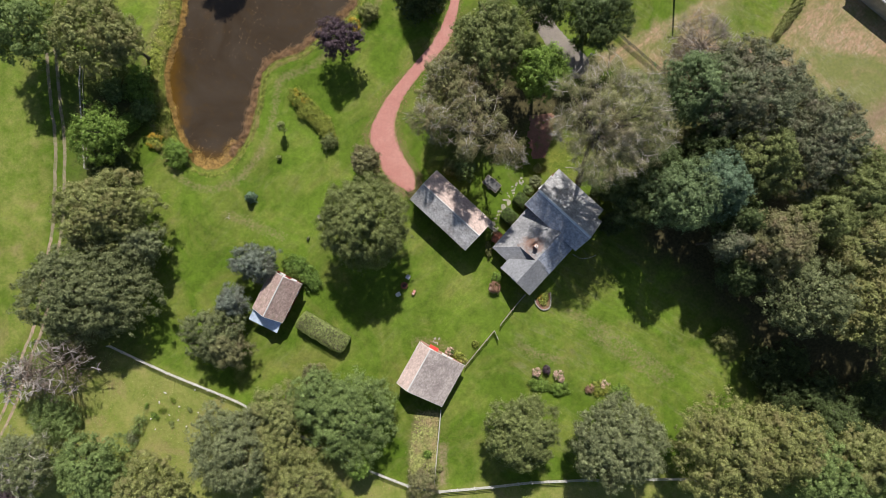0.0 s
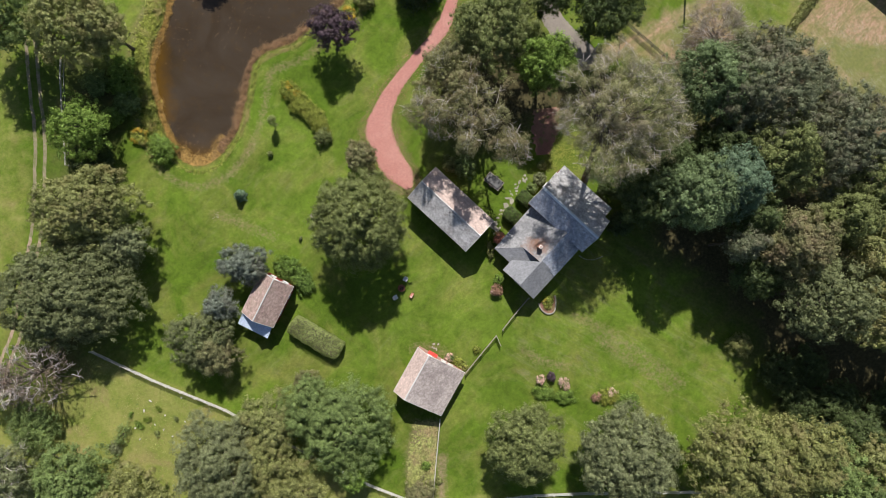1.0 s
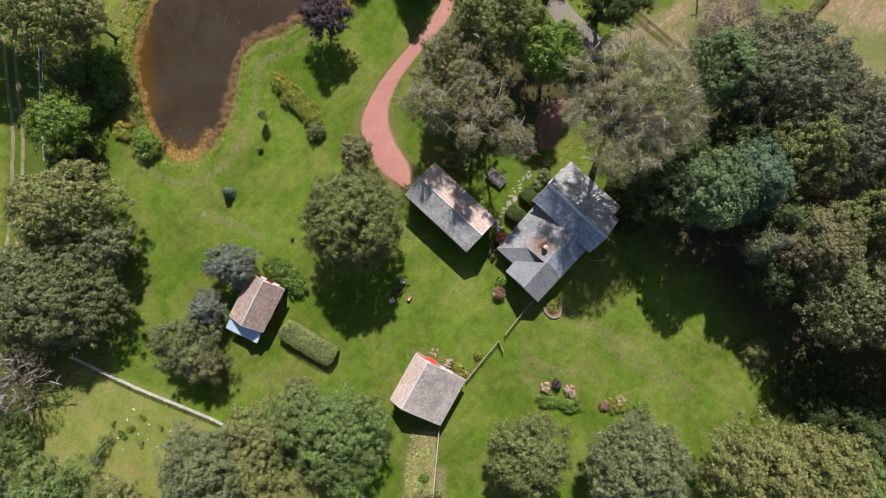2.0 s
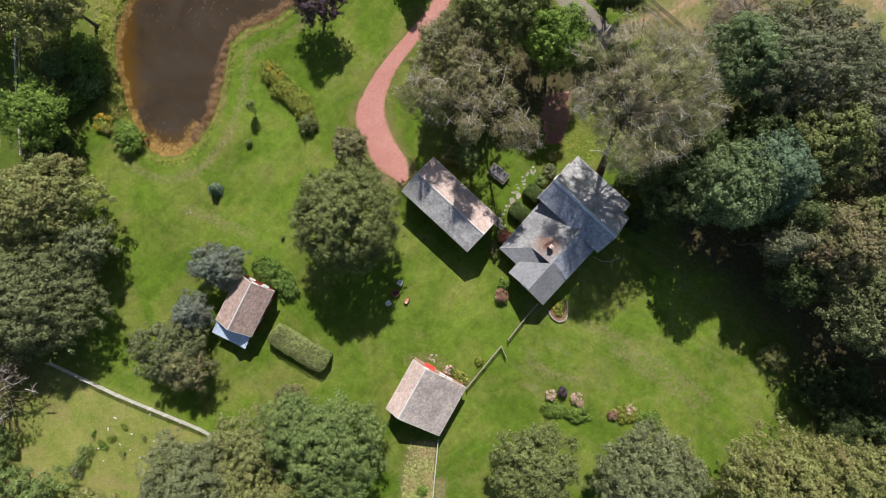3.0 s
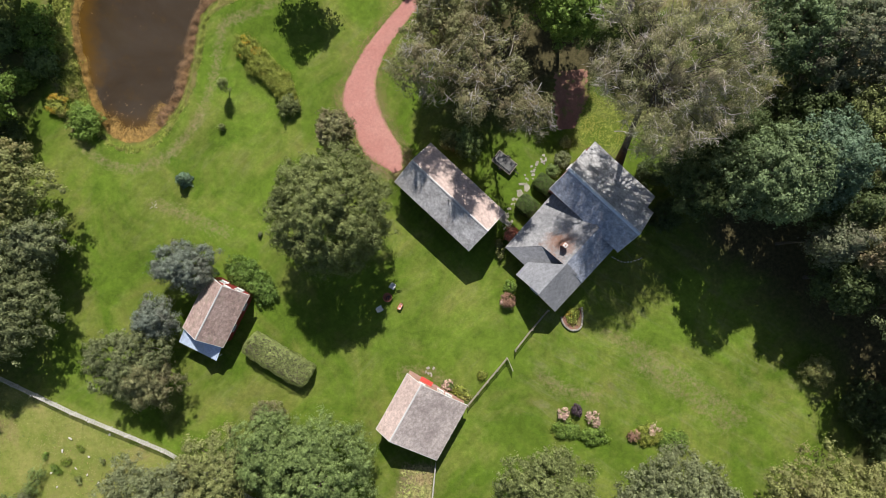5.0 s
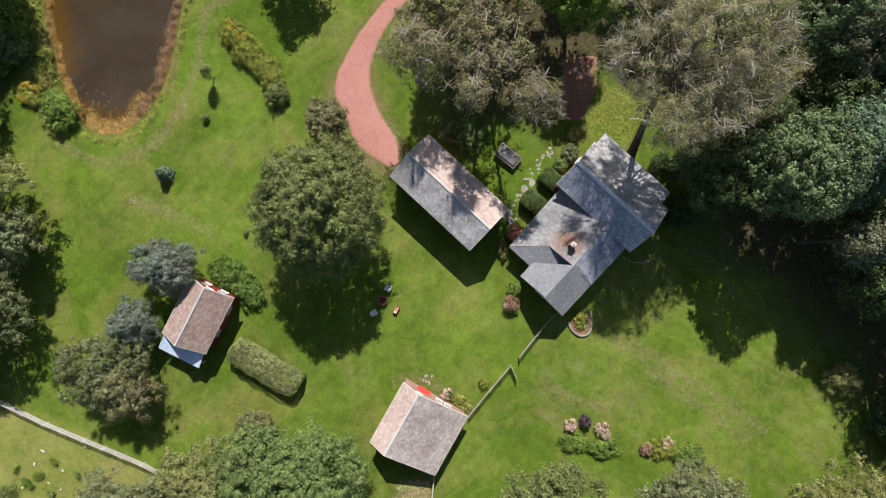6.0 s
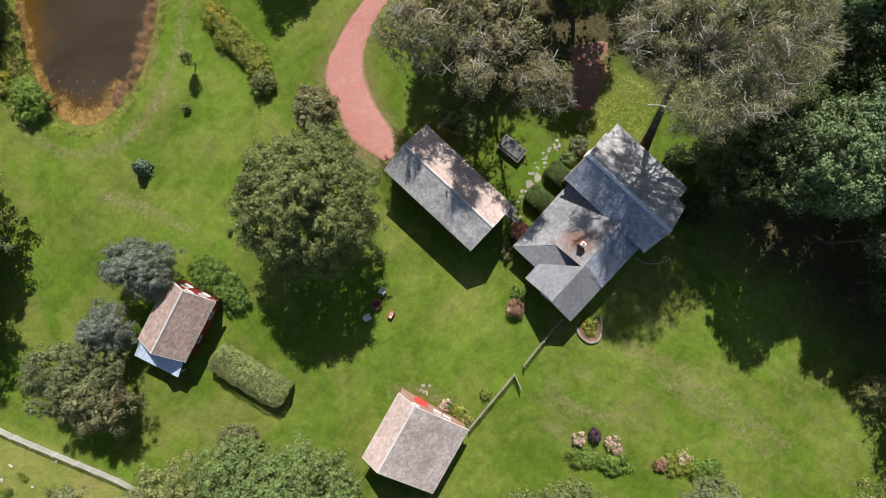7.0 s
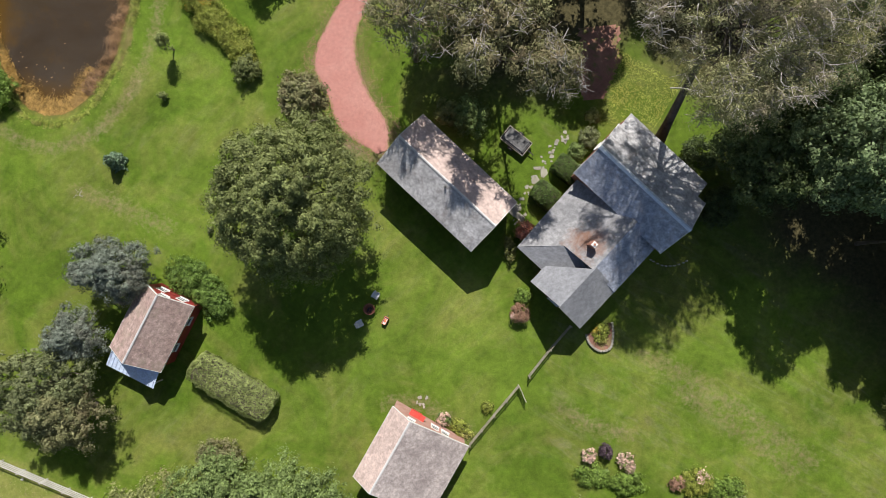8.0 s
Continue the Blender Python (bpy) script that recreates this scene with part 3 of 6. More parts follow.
def shrub(label, x, y, r, h, leaves, leaf=0.16, stretch=(1, 1, 0), density=1.0, clump=None, name="shrub", category="shrub", flowers=None, share=0.3, uneven=0.25):
    """A bush: a low crown of leaf clumps on several short stems; flowers: a second kind of spray over part of it."""
    SEED[0] += 1
    seed = SEED[0]
    rng = np.random.default_rng(seed)
    ob = thing(name, label, category, at=(x, y, 0))
    c = h * 0.62
    centre, size, p, n, s = crown_points(rng, seed, r, c, clump or min(0.55, r * 0.4), leaf, density, 1.15, uneven)
    sx, sy, turn = stretch
    rot = np.array([[math.cos(turn), -math.sin(turn), 0], [math.sin(turn), math.cos(turn), 0], [0, 0, 1]]) @ np.diag((sx, sy, 1))
    centre, p = centre @ rot.T + (0, 0, h - c), p @ rot.T + (0, 0, h - c)
    keep = p[:, 2] > 0.03
    p, n, s = p[keep], n[keep], s[keep]
    bloom = np.zeros(len(p), bool)
    if flowers:
        bloom = (lumpy(p, seed, 0.9 / max(r, 0.5)) > 0.5 - share) & (p[:, 2] > h * 0.4) & (rng.random(len(p)) < 0.75)
        v, f = sprays(p[bloom] + [0, 0, 0.06], n[bloom] + [0, 0, 1], s[bloom] * 0.9, rng, 1.0)
        tagged(raw("bloom", v, f, flowers, ob), kind="stuff")
    v, f = sprays(p[~bloom], n[~bloom], s[~bloom], rng)
    raw("crown", v, f, leaves, ob)
    stems = [(bend((rng.normal() * 0.1, rng.normal() * 0.1, -0.1), q, rng, 4, 0.08), [0.04, 0.03, 0.02, 0.01]) for q in centre[rng.permutation(len(centre))[:9]]]
    tv, tf = tubes(stems, 4)
    raw("woody_base", tv, tf, BARK, ob)
    return ob


def hedge(label, x, y, length, width, h, turn, leaves, leaf=0.10, rough=0.09, name="clipped_hedge"):
    """A clipped hedge: a rounded block of leaf sprays about short stems."""
    SEED[0] += 1
    rng = np.random.default_rng(SEED[0])
    ob = thing(name, label, "hedge", at=(x, y, 0))
    m = int((length * width + 2 * h * (length + width)) * 3.0 / leaf**2 * 0.55)
    q = rng.uniform(-1, 1, (m, 3))
    face = rng.choice(5, m, p=[0.34, 0.165, 0.165, 0.165, 0.165])
    for k, (ax, sg) in enumerate(((2, 1), (0, 1), (0, -1), (1, 1), (1, -1))):
        q[face == k, ax] = sg
    e = q.copy()
    q = q * (1 - 0.13 * (np.abs(np.roll(q, 1, 1)) ** 4 + np.abs(np.roll(q, 2, 1)) ** 4) / 2)
    p = q * [length / 2, width / 2, h / 2] + [0, 0, h / 2]
    bumps = np.array([noise.noise(Vector(u) * 1.1 + Vector((SEED[0], 0, 0))) for u in p])
    p += e * (bumps * rough * 2)[:, None] + rng.normal(size=p.shape) * rough * 0.5
    p[:, 2] = np.maximum(p[:, 2], 0.03)
    n = e + rng.normal(size=e.shape) * 0.5 + [0, 0, 0.5]
    ct, st = math.cos(turn), math.sin(turn)
    R = np.array([[ct, -st, 0], [st, ct, 0], [0, 0, 1]])
    v, f = sprays(p @ R.T, n @ R.T, leaf * rng.uniform(0.7, 1.4, m), rng)
    raw("crown", v, f, leaves, ob)
    bm = bmesh.new()
    bmesh.ops.create_cube(bm, size=1, matrix=Matrix.Translation((0, 0, h * 0.455)) @ Matrix.Rotation(turn, 4, "Z") @ Matrix.Diagonal((length * 0.92, width * 0.86, h * 0.9, 1)))
    bmesh.ops.bevel(bm, geom=bm.edges[:], offset=0.2, segments=2, affect="EDGES")
    part("woody_base", bm, BARK, ob)
    return ob


# ---- ground ----
def smooth(pts, n=8, closed=False):
    """A smooth line through a few points."""
    p = np.array(pts, float)
    out, k = [], len(p)
    for i in range(k if closed else k - 1):
        a, b, c, d = (p[(i + j) % k] if closed else p[min(max(i + j, 0), k - 1)] for j in (-1, 0, 1, 2))
        for s in np.linspace(0, 1, n, endpoint=False):
            out.append(0.5 * (2 * b + (c - a) * s + (2 * a - 5 * b + 4 * c - d) * s**2 + (3 * b - a - 3 * c + d) * s**3))
    if not closed:
        out.append(p[-1])
    return np.array(out)


def inside(pts, poly):
    """Signed distance to a polygon, positive inside."""
    best, sign = np.full(len(pts), 1e9), np.zeros(len(pts), bool)
    for a, b in zip(poly, np.roll(poly, -1, 0)):
        ab, ap = b - a, pts - a
        s = np.clip((ap @ ab) / (ab @ ab + 1e-12), 0, 1)
        best = np.minimum(best, np.linalg.norm(ap - s[:, None] * ab, axis=1))
        cross = ((a[1] > pts[:, 1]) != (b[1] > pts[:, 1])) & (pts[:, 0] < (b[0] - a[0]) * (pts[:, 1] - a[1]) / (b[1] - a[1] + 1e-12) + a[0])
        sign ^= cross
    return np.where(sign, best, -best)


def near_line(pts, line):
    best = np.full(len(pts), 1e9)
    for a, b in zip(line[:-1], line[1:]):
        ab, ap = b - a, pts - a
        s = np.clip((ap @ ab) / (ab @ ab + 1e-12), 0, 1)
        best = np.minimum(best, np.linalg.norm(ap - s[:, None] * ab, axis=1))
    return best


POND = smooth([(-43.50, 41.59), (-44.42, 35.63), (-46.08, 31.50), (-46.45, 26.91), (-45.36, 21.86), (-43.89, 17.73), (-42.06, 14.52), (-39.13, 13.14),
               (-36.19, 14.24), (-33.80, 17.27), (-32.24, 20.95), (-31.32, 25.54), (-30.67, 28.94), (-28.10, 31.14), (-24.43, 32.43), (-21.21, 35.01), (-17.54, 37.49),
               (-15.06, 40.71), (-14.32, 46.22), (-21.66, 52.63), (-34.50, 53.53), (-42.76, 48.93)], 6, True)
PASTURE = np.array([(-54.75, -15.8), (-34.58, -24.7), (-13.00, -36.08), (-7.02, -38.39), (9.56, -38.61), (41.84, -37.38), (83.48, -42.27), (83.51, -88.52), (-109.79, -87.76), (-109.69, -41.86), (-67.59, -23.57)])
FIELD_LEFT = np.array([(-65.62, 68.14), (-66.59, 31.49), (-64.24, 13.14), (-64.81, 1.21), (-68.95, -14.39), (-78.58, -29.07), (-155.22, -28.94), (-154.94, 67.96)])
HAY = np.array([(27.54, 32.01), (35.38, 35.97), (42.94, 40.30), (45.71, 39.66), (44.97, 34.69), (52.45, 34.14), (57.07, 38.75), (60.30, 46.31), (101.93, 46.36), (101.97, 8.52), (68.63, 10.37), (55.69, 16.82), (35.38, 23.27), (30.77, 29.71)])
WOODS = np.array([(28.92, 13.14), (37.22, 21.43), (63.08, 22.36), (74.18, 10.37), (83.46, -23.79), (74.21, -32.09), (49.23, -25.59), (45.53, -10.83), (30.77, 0.24)])
GROVE = np.array([(-0.54, 35.21), (9.58, 40.73), (16.95, 28.78), (30.77, 26.03), (33.5, 14.0), (25.0, 15.5), (18.5, 20.0), (13.0, 19.0), (10.04, 14.98), (0.37, 14.06), (-2.38, 24.17)])
LEFT_WOOD = np.array([(-63.84, 32.40), (-51.03, 30.58), (-48.29, 24.16), (-51.97, 10.39), (-48.32, 0.29), (-51.08, -14.41), (-59.35, -23.59), (-67.58, -19.90), (-62.06, -0.62), (-62.04, 13.14)])
GARDEN = np.array([(-5.63, -26.24), (-1.58, -26.25), (-2.23, -36.56), (-6.56, -37.47), (-6.83, -32.87)])
BED_EDGE = np.array([(-1.03, -31.96), (-1.31, -38.04)])
DRIVE_END = np.array([(-9.75, 10.38), (-6.07, 9.92)])
SHED_FRONT = np.array([(-5.36, -15.05), (-2.31, -14.87), (2.42, -18.05)])
BARE_SPOT = np.array([(69.09, 21.25), (71.86, 23.28)])
WEAR = [smooth(q, 4) for q in ([(19.5, -10.2), (24.0, -12.3), (29.5, -15.8), (36.0, -20.5)], [(23.0, -13.6), (29.0, -17.6), (34.0, -21.5)], [(11.5, -15.5), (14.5, -17.0), (18.0, -18.0)])]
LANE = smooth([(23.39, 29.98), (29.11, 32.47), (35.65, 36.34), (44.05, 40.95)], 4)
WORN = smooth([(-36.20, 5.79), (-32.72, 4.41), (-27.21, 2.11)], 4)


def ground():
    fine_x, fine_y = np.arange(-86, 86.1, 0.7), np.arange(-52, 58.1, 0.7)
    far = np.array([8, 20, 45, 100, 250, 700, 2500])
    xs = np.concatenate([-86 - far[::-1], fine_x, 86 + far])
    ys = np.concatenate([-52 - far[::-1], fine_y, 58 + far])
    X, Y = np.meshgrid(xs, ys)
    p = np.stack([X.ravel(), Y.ravel()], 1)
    d = inside(p, POND)
    z = np.array([noise.noise((a * 0.05, b * 0.05, 0)) * 0.12 + noise.noise((a * 0.4, b * 0.4, 5)) * 0.025 for a, b in p]) * (np.abs(p).max(1) < 120)
    z = z - 0.02
    z = np.where(d > -1.5, z * 0.3 - np.clip((d + 1.5) / 3.0, 0, 1) * 0.75 - np.clip(d - 1.5, 0, 3) * 0.3, z)
    nx = len(xs)
    i = np.arange(len(p)).reshape(len(ys), nx)
    faces = np.stack([i[:-1, :-1], i[:-1, 1:], i[1:, 1:], i[1:, :-1]], -1).reshape(-1, 4)
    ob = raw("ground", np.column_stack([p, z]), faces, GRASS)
    tagged(ob, "mown green lawn with rough pasture and dry hayfield", "ground", kind="structure")
    ob.data.polygons.foreach_set("use_smooth", np.ones(len(faces), bool))

    def store(name, w):
        a = ob.data.attributes.new(name, "FLOAT", "POINT")
        a.data.foreach_set("value", np.clip(w, 0, 1).astype(np.float32))

    edge = lambda poly, soft: 0.5 + inside(p, poly) / soft
    store("pasture", np.maximum(edge(PASTURE, 3), 0.42 * np.clip(edge(FIELD_LEFT, 3), 0, 1)))
    store("hay", np.maximum(edge(HAY, 13), np.clip(1.1 - near_line(p, LANE) / 2.2, 0, 0.8)))
    store("dark_floor", np.maximum.reduce([edge(WOODS, 9), edge(GROVE, 7) * 0.9, edge(LEFT_WOOD, 8) * 0.6]))
    store("soil", np.maximum.reduce([np.clip(edge(GARDEN, 1.5), 0, 1) * 0.62, np.clip(1 - near_line(p, BED_EDGE) / 1.2, 0, 1) * 0.7,
                                     np.clip(1 - np.abs(d + 3.2) / 1.2, 0, 1) * 0.42 * (p[:, 0] > -52), np.clip(1 - near_line(p, WORN) / 1.6, 0, 1) * 0.4, *(np.clip(1 - near_line(p, q) / 1.5, 0, 1) * 0.42 for q in WEAR), np.clip(1 - near_line(p, DRIVE_END) / 2.6, 0, 1) * 0.75, np.clip(1 - near_line(p, SHED_FRONT) / 1.8, 0, 1) * 0.4, np.clip(1.0 - near_line(p, BARE_SPOT) / 3.5, 0, 1) * 0.8]))
    store("mud", np.clip((d + 0.6) / 1.0, 0, 1))
    store("mow_a", (p[:, 0] < 8).astype(float) * 0.9)
    store("mow_b", (p[:, 0] >= 8).astype(float) * 0.9)
    return ob


ground()

def pond():
    """Water filling the hollow; the bed shows through where it is shallow."""
    lo, hi = POND.min(0) - 2, POND.max(0) + 2
    xs, ys = np.arange(lo[0], hi[0], 0.5), np.arange(lo[1], hi[1], 0.5)
    X, Y = np.meshgrid(xs, ys)
    p = np.stack([X.ravel(), Y.ravel()], 1)
    d = inside(p, POND)
    i = np.arange(len(p)).reshape(len(ys), len(xs))
    f = np.stack([i[:-1, :-1], i[:-1, 1:], i[1:, 1:], i[1:, :-1]], -1).reshape(-1, 4)
    f = f[(d[f] > -0.9).all(1)]
    used, back = np.unique(f, return_inverse=True)
    ob = raw("pond_water", np.column_stack([p[used], np.full(len(used), -0.42)]), back.reshape(-1, 4), WATER)
    tagged(ob, "murky brown pond water with floating specks", "water", kind="structure")
    ledge = near_line(p[used], np.array([(-46.2, 33.0), (-46.3, 27.0), (-45.2, 22.0)]))
    tip = near_line(p[used], np.array([(-42.0, 14.8), (-39.1, 13.4), (-36.3, 14.6)]))
    a = ob.data.attributes.new("shallow", "FLOAT", "POINT")
    a.data.foreach_set("value", np.maximum(np.clip(1.1 - ledge / 3.2, 0, 0.95), np.clip(1.0 - tip / 3.4, 0, 0.75)).astype(np.float32))


pond()


def strip(name, left, right, material, label, z=0.03, jag=0.12, category="road"):
    """A driveway or track between two edges, its rims uneven."""
    SEED[0] += 1
    rng = np.random.default_rng(SEED[0])
    left, right = smooth(left, 14), smooth(right, 14)
    across = 8
    rows = []
    for a, b in zip(left, right):
        row = [a + (b - a) * s for s in np.linspace(0, 1, across + 1)]
        u = (b - a) / (np.linalg.norm(b - a) + 1e-6)
        row[0], row[-1] = row[0] - u * rng.normal() * jag, row[-1] + u * rng.normal() * jag
        rows.append(row)
    P = np.array(rows)
    h = np.array([[0.0 if j in (0, across) else 1.0 for j in range(across + 1)]] * len(rows))
    n0 = np.array([[noise.noise((q[0] * 0.05, q[1] * 0.05, 0)) * 0.12 + noise.noise((q[0] * 0.4, q[1] * 0.4, 5)) * 0.025 for q in r] for r in P]) - 0.02
    Z = n0 + np.where(h > 0, z + 0.03, -0.03)
    v = np.concatenate([P, Z[..., None]], -1).reshape(-1, 3)
    i = np.arange(len(v)).reshape(len(rows), across + 1)
    f = np.stack([i[:-1, :-1], i[:-1, 1:], i[1:, 1:], i[1:, :-1]], -1).reshape(-1, 4)
    ob = raw(name, v, f, material)
    tagged(ob, label, category, kind="structure")
    ob.data.polygons.foreach_set("use_smooth", np.ones(len(f), bool))
    return ob


DRIVE_LEFT = [(1.0, 46.24), (-0.35, 39.34), (-2.75, 34.10), (-6.85, 29.23), (-10.5, 24.63), (-12.95, 20.03), (-13.2, 17.74), (-11.77, 14.52), (-10.48, 11.76), (-6.81, 9.46)]
DRIVE_RIGHT = [(2.96, 46.24), (1.49, 39.34), (0.01, 34.10), (-3.57, 29.87), (-7.16, 25.09), (-8.64, 20.95), (-8.27, 17.74), (-6.80, 14.52), (-5.33, 12.22), (-5.61, 9.92)]
strip("driveway", DRIVE_LEFT, DRIVE_RIGHT,
      PINK_GRAVEL, "pink gravel driveway curving to the garage")
strip("parking_lane", [(13.08, 44.41), (13.73, 37.06), (15.57, 33.38), (17.87, 30.44), (19.89, 27.86)], [(15.57, 44.41), (17.41, 37.06), (20.63, 33.38), (23.03, 30.81), (21.92, 28.05)],
      GREY_GRAVEL, "grey gravel lane in the shade of trees")
strip("bare_yard", [(13.08, 21.88), (12.71, 17.74), (13.44, 14.80)], [(17.13, 22.34), (16.94, 18.20), (15.28, 14.98)], BROWN_DIRT, "bare reddish-brown earth yard under trees", jag=0.3)
_track = [(-65.30, 35.15), (-64.49, 28.74), (-63.77, 22.32), (-63.41, 16.81), (-63.33, 10.39), (-64.07, 2.13), (-66.47, -10.72), (-68.96, -18.06), (-72.36, -27.24), (-77.68, -38.25)]
for side in (-1, 1):
    _l = [(a + side * 0.75 + 0.10 * math.sin(b * 0.45) + 0.06 * math.sin(b * 1.3), b) for a, b in smooth(_track, 3)]
    for _part, _w, _m, _t in ((_l[:16], 0.32, TRACK_FAINT, "faint grassy wheel rut of a farm track"), (_l[15:], 0.30, TRACK_DIRT, "pale dirt wheel rut of a farm track")):
        strip("wheel_rut", [(a - _w, b) for a, b in _part], [(a + _w, b) for a, b in _part], _m, _t, -0.012, 0.1)


def belt(name, line, width, count, size, high, material, label, category, z=0.0, offset=0.0, upright=0.5, wander=1.0):
    """A belt of tangled leaf blades along a line: reeds, weed mats, rough grass."""
    SEED[0] += 1
    rng = np.random.default_rng(SEED[0])
    line = np.asarray(line)
    seg = np.linalg.norm(np.diff(line, axis=0), axis=1)
    at = np.sort(rng.uniform(0, seg.sum(), count))
    k = np.clip(np.searchsorted(np.cumsum(seg), at), 0, len(seg) - 1)
    f = (at - np.concatenate([[0], np.cumsum(seg)])[k]) / seg[k]
    base = line[k] + (line[k + 1] - line[k]) * f[:, None]
    d = (line[k + 1] - line[k]) / seg[k][:, None]
    side = np.stack([-d[:, 1], d[:, 0]], 1)
    wob = np.array([noise.noise((a * 0.25, b * 0.25, 3)) + 0.6 * noise.noise((a * 0.9, b * 0.9, 3)) for a, b in base])
    base = base + side * (rng.normal(size=count) * 0.42 * width * (1 + 0.5 * wob * wander) + offset + wob * width * 0.5 * wander)[:, None]
    n = rng.normal(size=(count, 3)) * upright + [0, 0, 1]
    s = size * rng.uniform(0.5, 1.5, count)
    clump = np.array([max(0.0, 0.5 + noise.noise((a * 1.3, b * 1.3, 8))) for a, b in base])
    v, f = sprays(np.column_stack([base, z + high * rng.random(count) * clump + s * 0.2]), n, s, rng, 2.4)
    return tagged(raw(name, v, f, material), label, category, kind="stuff")


def scatter(name, poly, count, size, material, label, category, seed, cut=-0.2):
    """Low matted tufts scattered over a plot, thicker in patches."""
    rng = np.random.default_rng(seed)
    lo, hi = np.maximum(poly.min(0), (-85, -52)), np.minimum(poly.max(0), (85, 58))
    q = rng.uniform(lo, hi, (count * 3, 2))
    q = q[inside(q, poly) > 0.3]
    w = np.array([noise.noise((a * 0.16, b * 0.16, seed)) for a, b in q])
    q = q[w + rng.normal(size=len(w)) * 0.15 > cut][:count]
    return matted(name, q, size, material, label, category, rng)


def matted(name, q, size, material, label, category, rng):
    n = rng.normal(size=(len(q), 3)) * 0.17 + [0, 0, 1]
    s = size * rng.uniform(0.4, 1.4, len(q))
    z = np.array([noise.noise((a * 0.05, b * 0.05, 0)) * 0.12 for a, b in q]) + 0.02 + s * 0.1
    v, f = sprays(np.column_stack([q, z]), n, s, rng, 1.8)
    return tagged(raw(name, v, f, material), label, category, kind="stuff")


def fringe(name, line, count, width, size, material, label):
    """Grass creeping in over the edge of a drive."""
    SEED[0] += 1
    rng = np.random.default_rng(SEED[0])
    line = smooth(line, 10)
    k = rng.integers(0, len(line) - 1, count)
    q = line[k] + (line[k + 1] - line[k]) * rng.random((count, 1)) + rng.normal(size=(count, 2)) * width
    return matted(name, q, size, material, label, "grass", rng)


for _edge in (DRIVE_LEFT, DRIVE_RIGHT):
    fringe("edge_grass", _edge, 8000, 0.32, 0.05, L_EDGE, "short green grass creeping over the gravel edge")
    fringe("stray_gravel", _edge, 3500, 0.5, 0.05, PINK_GRAVEL, "stray pink gravel scattered beside the drive")
_shore = POND
_n = len(_shore)
# the shore from the left bank round the tip to the far side
_visible = np.concatenate([_shore[: int(_n * 0.82)]])
belt("reeds", _visible[: int(_n * 0.28)], 0.55, 26000, 0.055, 0.3, L_ORANGE_REED, "orange-brown pond weed along the water's edge", "reeds", -0.42, 0.5)
belt("reeds", _visible[int(_n * 0.26):int(_n * 0.42)], 1.2, 34000, 0.042, 0.08, L_ORANGE_REED, "ochre pond weed in the shallow tip of the pond", "reeds", -0.42, 0.6, 0.15, 0.35)
belt("reeds", _visible[int(_n * 0.385):], 0.8, 62000, 0.042, 0.4, L_REED, "brown dry reeds standing along the shore", "reeds", -0.42, 0.4)
belt("bank_grass", _visible, 0.55, 46000, 0.05, 0.25, L_BANK, "tall yellow-green grass on the pond bank", "grass", -0.15, -0.95)
belt("bank_grass", _visible[: int(_n * 0.24)], 1.4, 17000, 0.11, 0.5, L_BANK, "pale rough grass on the shaded pond bank", "grass", -0.1, -1.7)
scatter("pasture_grass", PASTURE, 60000, 0.065, L_TUFT, "rough yellow-green pasture grass tufts", "grass", 5)
scatter("pasture_grass", PASTURE, 22000, 0.085, L_EDGE, "patches of greener rough grass in the pasture", "grass", 12, 0.12)
scatter("pasture_weeds", PASTURE, 7000, 0.08, L_REED, "brown dry weeds in patches of the pasture", "weeds", 31, 0.2)


scatter("rough_lawn_grass", np.array([(14.6, 12.5), (20.0, 10.8), (23.5, 16.5), (16.5, 20.5)]), 5000, 0.07, L_ARCH, "rough yellow-green grass under the silver tree", "grass", 41)


